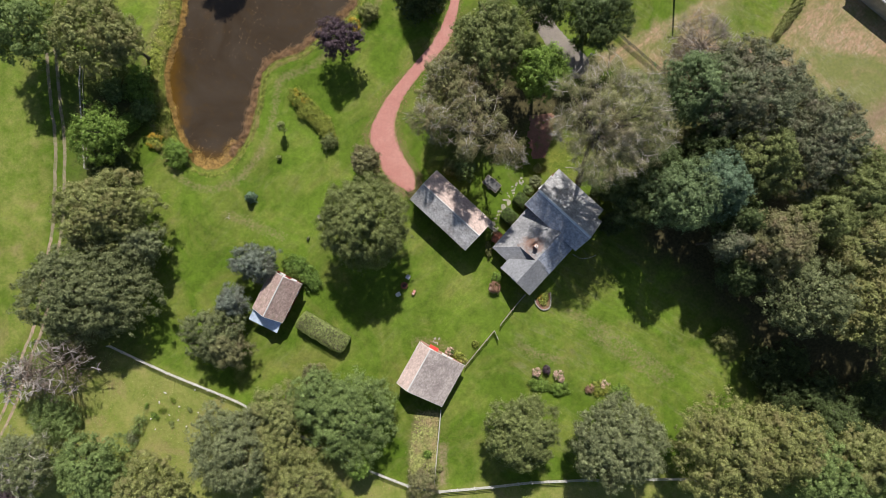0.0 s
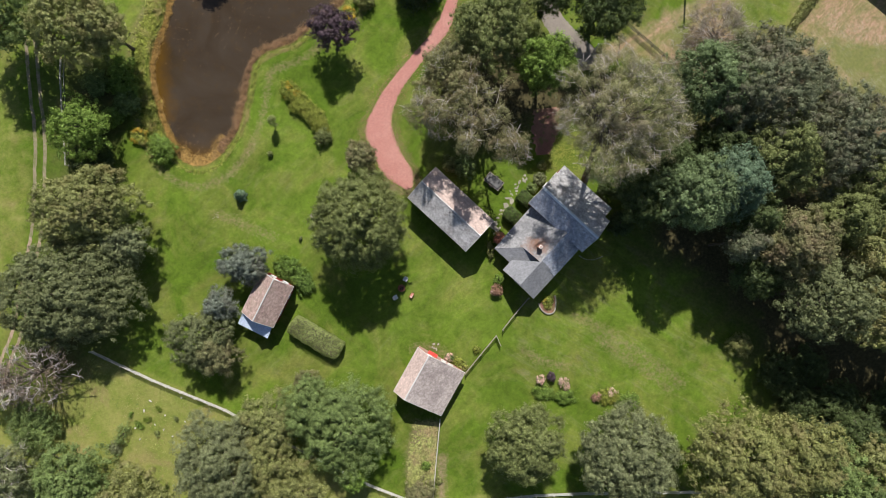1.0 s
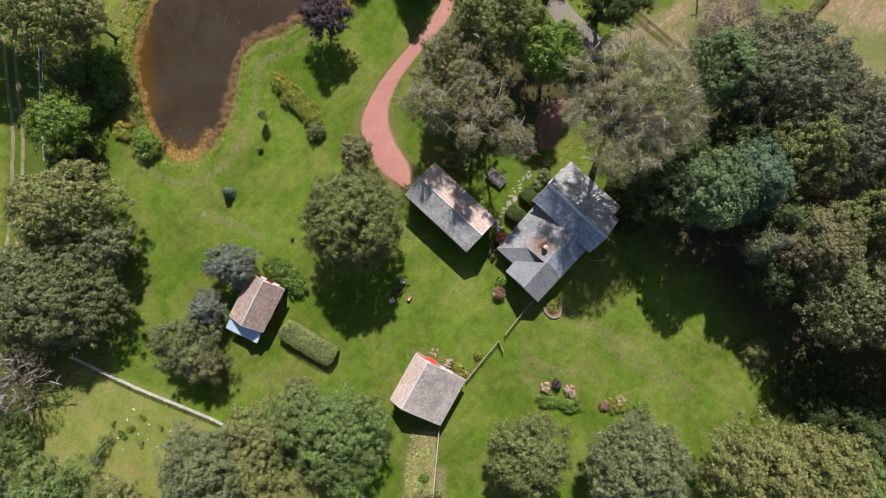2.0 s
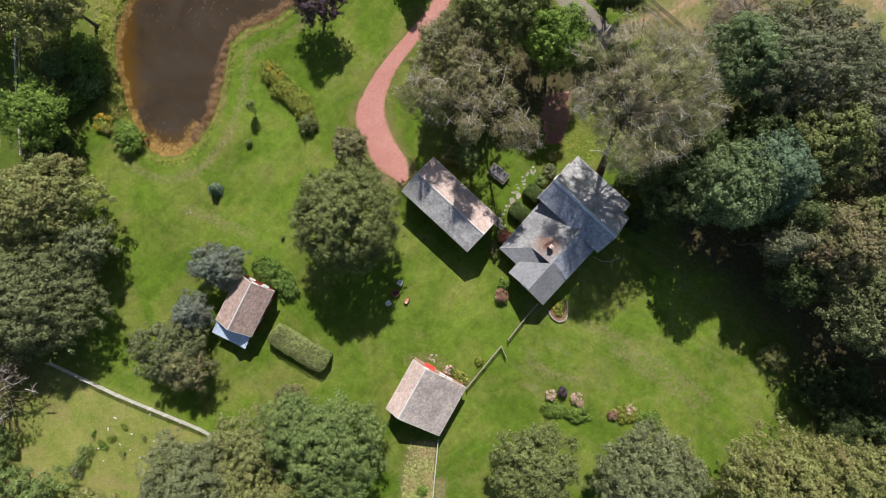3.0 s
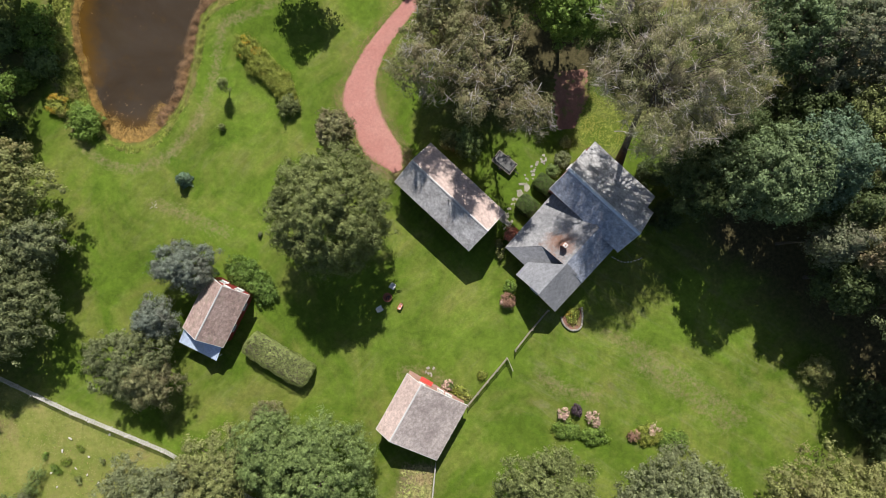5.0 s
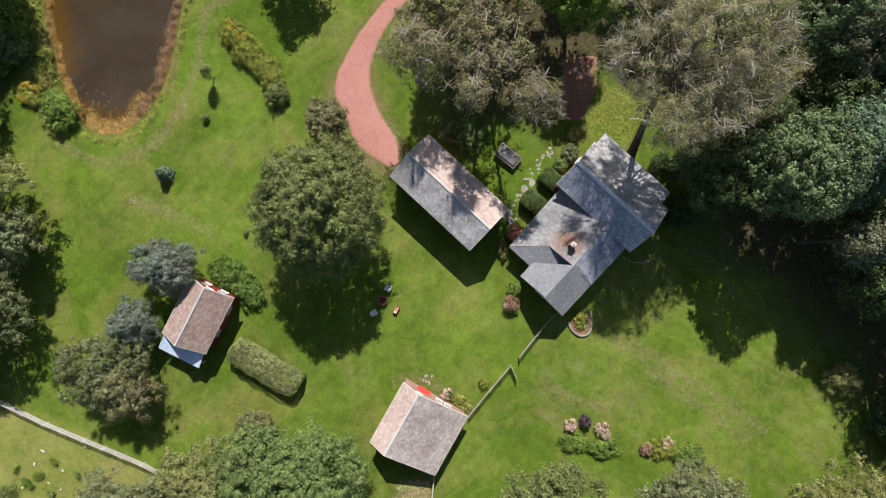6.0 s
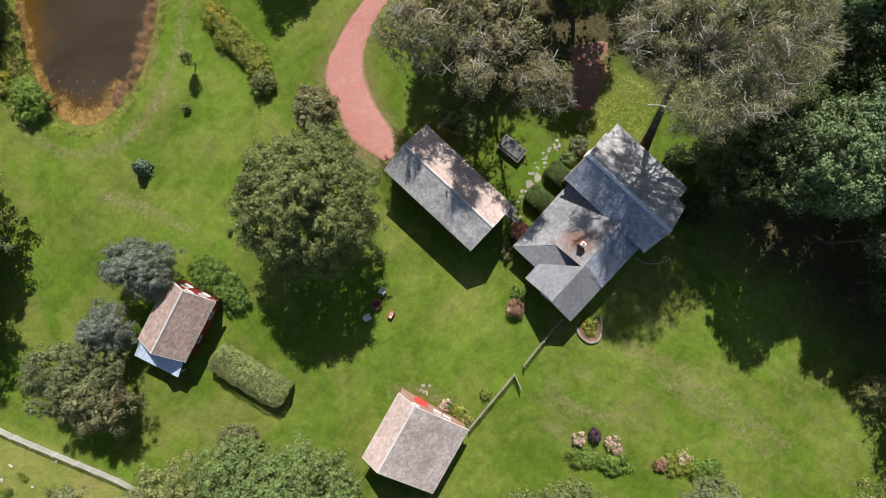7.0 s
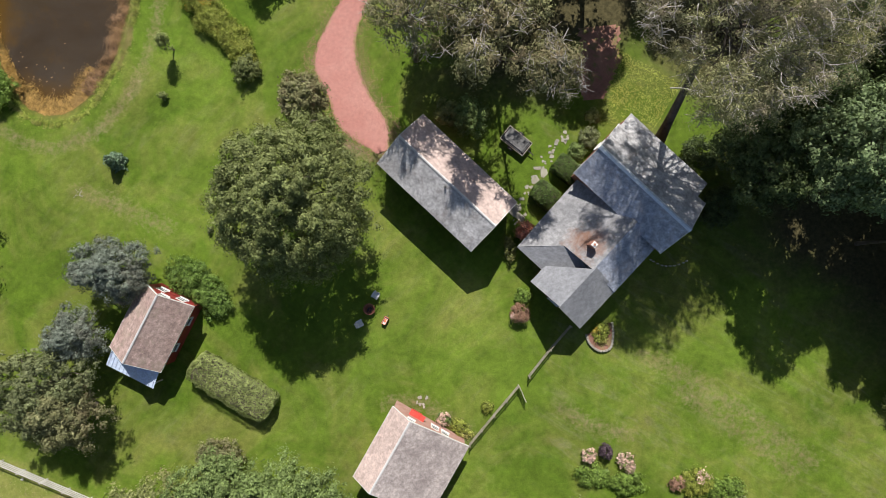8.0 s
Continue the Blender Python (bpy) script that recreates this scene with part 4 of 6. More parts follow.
# ---- buildings ----
def gable_building(name, label, r0, r1, wl, wr, zl, zr, ztop, walls, roof_l, roof_r, cap, seed, category="shed", over=0.35, trim=WHITE_PAINT, boards=()):
    """A building under one ridge from r0 to r1; wl, wr: plan widths to the eaves left and right of it; zl, zr: eave heights."""
    r0, r1 = np.array(r0), np.array(r1)
    u = (r1 - r0) / np.linalg.norm(r1 - r0)
    n = np.array([-u[1], u[0]])
    ob = thing(name, label, category, at=(*((r0 + r1) / 2), 0))
    P3 = lambda a, z: (a[0], a[1], z)
    top0, top1 = P3(r0, ztop), P3(r1, ztop)
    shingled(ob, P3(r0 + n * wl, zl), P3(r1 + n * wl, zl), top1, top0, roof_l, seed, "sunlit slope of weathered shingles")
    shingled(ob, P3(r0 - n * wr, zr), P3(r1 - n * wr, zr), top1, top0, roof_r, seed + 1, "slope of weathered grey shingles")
    hl = lambda d: ztop - (ztop - zl) * d / wl - 0.14
    hr = lambda d: ztop - (ztop - zr) * d / wr - 0.14
    a, b = wl - over, wr - over
    e0, e1 = r0 + u * 0.25, r1 - u * 0.25
    for e, d in ((e0, u), (e1, -u)):
        wall("end_wall", [P3(e + n * a, -0.1), P3(e - n * b, -0.1), P3(e - n * b, hr(b)), P3(e, ztop - 0.14), P3(e + n * a, hl(a))], 0.15, d, walls, ob)
    s0, s1 = e0 + u * 0.153, e1 - u * 0.153
    wall("side_wall", [P3(s0 + n * a, -0.1), P3(s1 + n * a, -0.1), P3(s1 + n * a, hl(a)), P3(s0 + n * a, hl(a))], 0.15, -n, walls, ob)
    wall("side_wall", [P3(s0 - n * b, -0.1), P3(s1 - n * b, -0.1), P3(s1 - n * b, hr(b)), P3(s0 - n * b, hr(b))], 0.15, n, walls, ob)
    for q0, q1 in ((P3(r0, ztop), P3(r0 + n * wl, zl)), (P3(r0, ztop), P3(r0 - n * wr, zr)), (P3(r1, ztop), P3(r1 + n * wl, zl)), (P3(r1, ztop), P3(r1 - n * wr, zr))):
        s = u if q0[0] == r1[0] else -u
        o = Vector((s[0], s[1], 0)) * 0.02
        bar("rake_board", Vector(q0) + o - Vector((0, 0, 0.10)), Vector(q1) + o - Vector((0, 0, 0.10)), 0.04, 0.2, trim, ob)
    for s, w, z in ((n, wl, zl), (-n, wr, zr)):
        bar("gutter_board", P3(r0 + s * (w + 0.02), z - 0.1), P3(r1 + s * (w + 0.02), z - 0.1), 0.04, 0.16, trim, ob)
    bm = bmesh.new()
    for s, w, z in ((n, wl, zl), (-n, wr, zr)):
        d = Vector((s[0], s[1], -(ztop - z) / w)).normalized()
        q0, q1 = local(ob, P3(r0, ztop)), local(ob, P3(r1, ztop))
        lift = Vector((0, 0, 0.075))
        box_between(bm, q0 + d * 0.05 + lift, q1 + d * 0.05 + lift, 0.12, 0.03, d.cross(Vector((u[0], u[1], 0))))
    part("ridge_cap", bm, cap, ob, "pale ridge cap")
    # upright boards on an end that shows
    for end in boards:
        e, d = (e0, -u) if end == 0 else (e1, u)
        w, k = a + b, 0
        while k * 0.22 < w - 0.1:
            x = -b + (k + 0.5) * 0.22
            top = (hl(x) if x > 0 else hr(-x)) - 0.02
            q = e + n * x + d * 0.012
            bar("board", P3(q, 0.1), P3(q, top), 0.19, 0.022, walls, ob, up=Vector((d[0], d[1], 0)))
            k += 1
    return ob, u, n, e0, e1


# one shingle roof: sunlit slope coloured paler, the turned-away slope cooler and greyer
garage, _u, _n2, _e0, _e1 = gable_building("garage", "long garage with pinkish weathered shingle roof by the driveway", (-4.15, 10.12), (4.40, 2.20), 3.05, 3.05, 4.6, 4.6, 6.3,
                                       BROWN_WALL, CEDAR_SUNLIT, CEDAR_BACK, RIDGE_PALE, 100, "garage")
bar("vent_pipe", (-0.05, 5.62, 5.7), (-0.05, 5.62, 6.35), 0.12, 0.12, BLACK_STEEL, garage, "dark vent pipe near the ridge")
for k in (-3.2, 0.0, 3.2):
    _c = (np.array([-4.15, 10.12]) + np.array([4.40, 2.20])) / 2 - _n2 * 2.70 + _u * k
    window(garage, (*_c, 2.2), _u, -_n2, 0.9, 1.2)

barn, _u, _n2, _e0, _e1 = gable_building("red_barn", "small barn-red shed with brown shingle roof and white trim", (-25.73, -4.12), (-28.78, -10.22), 2.7, 2.6, 3.4, 3.4, 5.6,
                                     RED_PAINT, CEDAR_BROWN, CEDAR_BROWN, RIDGE_PALE, 120, "shed", boards=(0,))
for s, z in ((-1.0, 2.3), (1.05, 2.3), (0.0, 4.3)):
    window(barn, (*(_e0 + _n2 * s - _u * 0.02), z), _n2, -_u, 0.8, 1.0)
for k in (-1.5, 1.3):
    _c = (_e0 + _e1) / 2 + _n2 * 2.35 + _u * k
    window(barn, (*_c, 2.0), _u, _n2, 0.8, 1.1)
# lean-to porch on the far end, pale blue metal roof on posts
_q = lambda s, o, z: (*(np.array([-28.78, -10.22]) + _n2 * s + _u * o), z)
slab("porch_roof", [_q(-2.45, -0.2, 3.25), _q(2.45, -0.2, 3.25), _q(2.5, 2.05, 2.5), _q(-2.5, 2.05, 2.5)], 0.05, METAL_BLUE, barn, "pale blue metal porch roof")
for k in range(13):
    s = -2.3 + k * 0.38
    bar("roof_rib", _q(s, -0.15, 3.275), _q(s * 1.02, 2.02, 2.535), 0.04, 0.04, METAL_BLUE, barn)
for s in (-2.1, 0.0, 2.1):
    bar("porch_post", _q(s, 1.85, -0.1), _q(s, 1.85, 2.5), 0.12, 0.12, WHITE_PAINT, barn)
bar("porch_beam", _q(-2.2, 1.85, 2.45), _q(2.2, 1.85, 2.45), 0.1, 0.14, WHITE_PAINT, barn)

# the shed's sunward slope has sunlight painted in as paler cedar
shed, _u, _n2, _e0, _e1 = gable_building("garden_shed", "faded red garden shed with lopsided pale shingle roof by the fence", (-3.08, -15.32), (-6.68, -21.78), 6.15, 1.93, 2.8, 3.7, 5.4,
                                     FADED_RED, CEDAR, CEDAR_SUNLIT, RIDGE_PALE, 140, "shed", over=0.25, boards=(0,))
for s in (2.6, 3.7):
    window(shed, (*(_e0 + _n2 * s), 2.1), _n2, -_u, 0.75, 0.9)
window(shed, (*(_e0 + _n2 * 0.15), 4.1), _n2, -_u, 0.7, 0.8)
_door = bar("door", (*(_e0 - _u * 0.05 + _n2 * 0.0), 1.05), (*(_e0 - _u * 0.05 + _n2 * 1.15), 1.05), 0.06, 2.1, RED_BRIGHT, shed, "bright red painted plank door")
bar("door_canopy", (*(_e0 - _u * 0.28 + _n2 * -0.2), 2.35), (*(_e0 - _u * 0.28 + _n2 * 1.35), 2.35), 0.55, 0.05, RED_BRIGHT, shed, "bright red board over the door")
bar("handle", (*(_e0 - _u * 0.11 + _n2 * 1.0), 0.98), (*(_e0 - _u * 0.11 + _n2 * 1.0), 1.14), 0.03, 0.03, BLACK_STEEL, shed)

# ---- the house: a tall wing, a lower wing with a long slope, a front gable ----
house = thing("house", "rambling brown farmhouse with grey shingle roofs and brick chimney", "house", at=(14, 2, 0))
HU, HN = np.array([0.737, -0.676]), np.array([0.676, 0.737])
H0 = np.array([13.42, 9.10])


def hp(a, b, z):
    """A place on the house: a metres along the tall wing's ridge, b metres out towards its back."""
    q = H0 + HU * a + HN * b
    return (q[0], q[1], z)


LEN = 10.65
shingled(house, hp(0, -2.75, 4.8), hp(LEN, -2.75, 4.8), hp(LEN, 0, 7.0), hp(0, 0, 7.0), SLATE_GREY, 160, "grey shingled slope of the tall wing, tinted with sky blue")
shingled(house, hp(0, 3.45, 4.4), hp(LEN, 3.45, 4.4), hp(LEN, 0, 7.0), hp(0, 0, 7.0), CEDAR_BACK, 162, "weathered pale shingled back slope")
shingled(house, hp(0.2, 5.2, 3.55), hp(9.78, 5.2, 3.55), hp(9.78, 3.2, 4.36), hp(0.2, 3.2, 4.36), CEDAR_BACK, 164, "weathered pale shingled lean-to slope")
_bm = bmesh.new()
for b0, z0 in ((0.1, 7.03), (-0.1, 7.03)):
    box_between(_bm, local(house, hp(-0.05, b0, z0)), local(house, hp(LEN + 0.05, b0, z0)), 0.24, 0.05, Vector((HN[0] * (1 if b0 > 0 else -1) * 0.6, HN[1] * (1 if b0 > 0 else -1) * 0.6, 0.8)))
part("ridge_cap", _bm, RIDGE_BLUE, house, "bluish galvanised ridge cap")
for a0, d in ((0.25, HU), (LEN - 0.25, -HU)):
    wall("end_wall", [hp(a0, 3.1, -0.1), hp(a0, -2.5, -0.1), hp(a0, -2.5, 4.68), hp(a0, 0, 6.86), hp(a0, 3.1, 4.52)], 0.18, d, BROWN_WALL, house)
wall("side_wall", [hp(0.44, -2.5, -0.1), hp(LEN - 0.44, -2.5, -0.1), hp(LEN - 0.44, -2.5, 4.66), hp(0.44, -2.5, 4.66)], 0.18, HN, BROWN_WALL, house)
wall("side_wall", [hp(0.44, 4.85, -0.1), hp(9.5, 4.85, -0.1), hp(9.5, 4.85, 3.5), hp(0.44, 4.85, 3.5)], 0.18, -HN, BROWN_WALL, house)
for a0, d in ((0.25, HU), (9.5, -HU)):
    wall("end_wall", [hp(a0, 4.66, -0.1), hp(a0, 3.11, -0.1), hp(a0, 3.11, 4.2), hp(a0, 4.66, 3.58)], 0.18, d, BROWN_WALL, house)
wall("side_wall", [hp(9.51, 3.1, -0.1), hp(LEN - 0.44, 3.1, -0.1), hp(LEN - 0.44, 3.1, 4.5), hp(9.51, 3.1, 4.5)], 0.18, -HN, BROWN_WALL, house)
for a0 in (-0.02, LEN + 0.02):
    bar("rake_board", hp(a0, 0, 6.9), hp(a0, -2.75, 4.7), 0.04, 0.2, WHITE_PAINT, house)
    bar("rake_board", hp(a0, 0, 6.9), hp(a0, 3.45, 4.3), 0.04, 0.2, WHITE_PAINT, house)
for b0, z0 in ((-1.3, 3.9), (1.4, 3.9), (-1.3, 1.6), (1.6, 1.6)):
    window(house, hp(0.25, b0, z0), HN, -HU, 0.85, 1.3)
for a0 in (9.0,):
    window(house, hp(a0, -2.5, 3.2), HU, -HN, 0.85, 1.3)
for b0 in (-1.4, 1.4):
    window(house, hp(LEN - 0.25, b0, 2.0), HN, HU, 0.85, 1.3)
# the low wing: ridge runs out from the tall wing; a long slope to one side and a short one to the other
shingled(house, hp(0.85, -8.05, 2.8), hp(0.75, -2.4, 2.8), hp(7.1, -2.2, 5.45), hp(7.1, -8.05, 5.45), STAINED_GREY, 170, "long low grey slope with rust stains round the chimney", lift=0.003)
shingled(house, hp(0.95, -10.9, 2.8), hp(0.85, -8.06, 2.8), hp(3.9, -8.06, 4.09), hp(3.9, -8.06, 4.09), STAINED_GREY, 171, "lower corner of the long grey slope", lift=0.003)
shingled(house, hp(10.3, -8.0, 3.5), hp(10.3, -2.4, 3.5), hp(7.1, -2.2, 5.45), hp(7.1, -8.0, 5.45), SLATE_GREY, 172, "short grey slope behind the ridge", lift=0.003)
# hipped strip in front of the low wing, under a small gable wall
shingled(house, hp(0.95, -10.95, 2.74), hp(4.1, -10.95, 2.74), hp(7.3, -8.07, 4.05), hp(3.9, -8.07, 4.05), ASPHALT_GREY, 174, "dark grey hipped slope over the front", lift=0.003)
wall("gable_wall", [hp(3.95, -8.055, 3.9), hp(7.1, -8.055, 3.9), hp(7.1, -8.055, 5.38), hp(3.95, -8.055, 4.02)], 0.1, HN, SLATE_GREY, house)
# front gable, square to the low wing
shingled(house, hp(4.0, -12.5, 3.35), hp(4.0, -10.5, 3.35), hp(7.15, -7.9, 5.6), hp(7.15, -12.5, 5.6), ASPHALT_GREY, 176, "plain grey slope of the front gable", lift=0.003)
shingled(house, hp(10.3, -12.6, 3.4), hp(10.3, -7.7, 3.4), hp(7.15, -7.7, 5.6), hp(7.15, -12.6, 5.6), ASPHALT_GREY, 178, "plain grey slope of the front gable", lift=0.003)
wall("end_wall", [hp(4.4, -12.3, -0.1), hp(10.05, -12.3, -0.1), hp(10.05, -12.3, 3.4), hp(7.15, -12.3, 5.44), hp(4.4, -12.3, 3.45)], 0.18, HN, BROWN_WALL, house)
wall("side_wall", [hp(4.4, -12.11, -0.1), hp(4.4, -10.65, -0.1), hp(4.4, -10.65, 3.1), hp(4.4, -12.11, 3.1)], 0.18, HU, BROWN_WALL, house)
wall("side_wall", [hp(10.05, -12.11, -0.1), hp(10.05, -2.52, -0.1), hp(10.05, -2.52, 3.12), hp(10.05, -12.11, 3.12)], 0.18, -HU, BROWN_WALL, house)
wall("side_wall", [hp(1.2, -10.6, -0.1), hp(1.1, -2.52, -0.1), hp(1.1, -2.52, 2.76), hp(1.2, -10.6, 2.76)], 0.18, HU, BROWN_WALL, house)
wall("side_wall", [hp(1.4, -10.6, -0.1), hp(4.39, -10.6, -0.1), hp(4.39, -10.6, 2.72), hp(1.4, -10.6, 2.72)], 0.18, HN, BROWN_WALL, house)
window(house, hp(7.2, -12.3, 1.7), HU, -HN, 1.1, 1.3)
window(house, hp(2.8, -10.6, 1.6), HU, -HN, 0.8, 1.2)
_cx = np.array([13.15, 0.62])
_bm = bmesh.new()
for z in np.arange(4.0, 5.95, 0.3):
    _s = 0.5 if z < 5.7 else 0.56
    bmesh.ops.create_cube(_bm, size=1, matrix=Matrix.Translation(local(house, (_cx[0], _cx[1], z + 0.15))) @ Matrix.Rotation(radians(-42.5), 4, "Z") @ Matrix.Diagonal((_s, _s, 0.296, 1)))
_chim = part("chimney", _bm, BRICK_RED, house, "brick chimney with pale cap")
bar("chimney_cap", (_cx[0] - 0.17, _cx[1] + 0.155, 6.16), (_cx[0] + 0.17, _cx[1] - 0.155, 6.16), 0.46, 0.09, WHITE_PAINT, _chim, "pale mortar cap")
bar("flue", (_cx[0], _cx[1], 6.15), (_cx[0], _cx[1], 6.35), 0.2, 0.2, BRICK_RED, _chim)
# outbuilding at the hayfield's edge, seen by one corner of its roof
barn2, *_ = gable_building("field_barn", "grey barn with pale metal roof at the hayfield", (66.90, 45.80), (76.58, 37.93), 4.2, 4.2, 3.4, 3.4, 5.6, FENCE_WOOD, RIDGE_PALE, RIDGE_PALE, RIDGE_PALE, 190, "barn")


# ---- fences ----
def rail_fence(label, pts, rails=3, h=1.25, spacing=2.4, cap=True, material=FENCE_WOOD, posts_only_at_ends=False):
    pts = [np.array(p) for p in pts]
    ob = thing("fence", label, "fence", at=(*pts[0], 0))
    for a, b in zip(pts[:-1], pts[1:]):
        l = np.linalg.norm(b - a)
        k = max(1, round(l / spacing))
        d = (b - a) / l
        side = np.array([-d[1], d[0]]) * 0.07
        for i in range(k + 1):
            q = a + (b - a) * i / k
            if i < k or b is pts[-1]:
                bar("post", (*q, -0.2), (*q, h + 0.04 + 0.02 * ((i * 7) % 3)), 0.12, 0.12, material, ob)
            if i < k:
                q2 = a + (b - a) * (i + 1) / k
                for r in range(rails):
                    z = h * (0.3 + 0.65 * r / max(1, rails - 1)) + 0.015 * ((i * 5 + r * 3) % 3 - 1)
                    bar("rail", (*(q + side), z), (*(q2 + side - d * 0.01), z), 0.035, 0.15 if rails < 4 else 0.13, material, ob)
                if cap:
                    bar("cap_board", (*q, h + 0.09), (*(q2 - d * 0.01), h + 0.09), 0.13, 0.03, material, ob)
    return ob


rail_fence("pale weathered four-board fence along the rough pasture", [(-55.12, -15.45), (-45.59, -19.95), (-34.58, -24.45), (-23.57, -30.40), (-13.00, -35.80), (-6.83, -38.21), (-1.68, -39.14)], rails=4, cap=False, material=PALE_BOARD)
rail_fence("weathered grey board fence below the round trees", [(-1.50, -39.14), (6.79, -38.42), (13.24, -37.70), (21.54, -37.34), (37.23, -37.19), (49.24, -37.58)], rails=4, cap=False, material=PALE_BOARD)
rail_fence("thin weathered rail fence beside the garden strip", [(-1.49, -26.06), (-2.04, -31.96), (-2.60, -38.59)], rails=2, h=1.0, cap=True)
rail_fence("weathered rail fence from shed to garden gate", [(2.48, -18.88), (4.84, -15.98), (7.21, -13.14)], rails=3, h=1.1, cap=False, material=GREY_WOOD)
rail_fence("weathered rail fence from gate to house", [(8.20, -12.20), (10.24, -9.58), (12.22, -7.30)], rails=3, h=1.1, cap=False, material=GREY_WOOD)
rail_fence("dark rail fence by the hayfield lane", [(26.90, 35.23), (31.23, 31.55), (34.64, 28.61), (38.61, 26.03)], rails=3, h=1.2, cap=False, material=DARK_WOOD)
rail_fence("grey rail fence in the shade of the tall trees", [(-59.27, 31.95), (-59.55, 26.90), (-59.28, 21.86), (-58.74, 13.14)], rails=2, h=1.1)
# the gate stands open
gate = thing("garden_gate", "wooden slatted garden gate standing open", "gate", at=(7.26, -13.14, 0))
_g0, _g1 = np.array((7.26, -13.14)), np.array((7.88, -14.58))
for z in (0.25, 0.65, 1.05):
    bar("gate_rail", (*_g0, z), (*_g1, z), 0.04, 0.1, FENCE_WOOD, gate)
for k in range(6):
    _p = _g0 + (_g1 - _g0) * (0.04 + 0.92 * k / 5)
    bar("gate_slat", (*_p, 0.12), (*_p, 1.2), 0.07, 0.03, FENCE_WOOD, gate)

# ---- garden things ----
def fire_pit(x, y):
    ob = thing("fire_pit", "round rusty steel fire pit with ash inside on the lawn", "fire pit", at=(x, y, 0))
    bm = bmesh.new()
    prof = [(0.30, 0.0), (0.46, 0.10), (0.52, 0.36), (0.58, 0.38), (0.58, 0.42), (0.48, 0.40), (0.42, 0.14), (0.0, 0.12)]
    seg = 20
    rings = [[bm.verts.new((r * math.cos(a), r * math.sin(a), z)) for a in np.linspace(0, 2 * np.pi, seg, endpoint=False)] for r, z in prof[:-1]]
    for a, b in zip(rings[:-1], rings[1:]):
        for i in range(seg):
            bm.faces.new((a[i], a[(i + 1) % seg], b[(i + 1) % seg], b[i]))
    bm.faces.new(rings[-1])
    bmesh.ops.recalc_face_normals(bm, faces=bm.faces[:])
    part("bowl", bm, RUST, ob)
    rng = random.Random(4)
    for k in range(9):
        a, turn = Vector((rng.uniform(-0.2, 0.2), rng.uniform(-0.2, 0.2), 0.16 + 0.02 * k)), rng.uniform(0, 3)
        d = Vector((math.cos(turn), math.sin(turn), 0)) * 0.15
        base = Vector((x, y, 0))
        bar("charred_log", base + a - d, base + a + d, 0.08, 0.07, BLACK_STEEL, ob, bevel=0.015)
    return ob


fire_pit(-7.41, -5.75)


def lawn_chair(x, y, turn):
    """A slatted garden chair with a sloping back and broad arms."""
    ob = thing("lawn_chair", "white slatted wooden lawn chair by the fire pit", "chair", "chairs round the fire pit", at=(x, y, 0))
    R = Matrix.Rotation(turn, 4, "Z")
    T = lambda a, b, z: Vector((x, y, 0)) + R @ Vector((a * 0.8, b * 0.8, z * 0.85))
    for k in range(5):
        bar("seat_slat", T(-0.27, 0.28 - 0.12 * k, 0.40 - 0.03 * k), T(0.27, 0.28 - 0.12 * k, 0.40 - 0.03 * k), 0.10, 0.025, WHITE_PAINT, ob)
    for k in range(5):
        a = -0.24 + 0.12 * k
        bar("back_slat", T(a, -0.26, 0.28), T(a * 1.12, -0.58, 0.98 - abs(k - 2) * 0.04), 0.10, 0.025, WHITE_PAINT, ob, up=R @ Vector((0, 0.9, 0.4)))
    for s in (-1, 1):
        bar("arm", T(s * 0.34, 0.36, 0.60), T(s * 0.34, -0.42, 0.58), 0.14, 0.03, WHITE_PAINT, ob)
        bar("leg", T(s * 0.31, 0.32, 0.0), T(s * 0.31, 0.30, 0.58), 0.09, 0.035, WHITE_PAINT, ob, up=R @ Vector((1, 0, 0)))
        bar("leg", T(s * 0.30, 0.28, 0.38), T(s * 0.30, -0.52, 0.03), 0.035, 0.12, WHITE_PAINT, ob)
    return ob


lawn_chair(-6.81, -4.42, radians(150))
lawn_chair(-8.29, -7.14, radians(-60))


def toy_wagon(x, y, turn):
    ob = thing("toy_wagon", "small orange and white pull wagon standing on the lawn", "wagon", at=(x, y, 0))
    R = Matrix.Rotation(turn, 4, "Z")
    T = lambda a, b, z: Vector((x, y, 0)) + R @ Vector((a * 0.75, b * 0.75, z * 0.8))
    bar("tray", T(-0.5, 0, 0.3), T(0.5, 0, 0.3), 0.38, 0.04, WHITE_PAINT, ob, "white tray")
    for s in (-1, 1):
        bar("tray_side", T(-0.5, s * 0.26, 0.4), T(0.5, s * 0.26, 0.4), 0.04, 0.22, ORANGE_PAINT, ob)
        bar("tray_end", T(s * 0.5, -0.24, 0.4), T(s * 0.5, 0.24, 0.4), 0.04, 0.22, ORANGE_PAINT, ob)
        for e in (-0.33, 0.33):
            bm = bmesh.new()
            bmesh.ops.create_cone(bm, cap_ends=True, segments=14, radius1=0.11, radius2=0.11, depth=0.06, matrix=Matrix.Translation(local(ob, T(e, s * 0.3, 0.14))) @ R @ Matrix.Rotation(radians(90), 4, "X"))
            part("wheel", bm, BLACK_STEEL, ob)
    bar("seat_pad", T(-0.2, 0, 0.36), T(0.25, 0, 0.36), 0.2, 0.08, ORANGE_PAINT, ob)
    bar("pull_handle", T(0.52, 0, 0.28), T(1.0, 0.05, 0.12), 0.03, 0.03, BLACK_STEEL, ob)
    return ob


toy_wagon(-5.85, -6.85, radians(62))


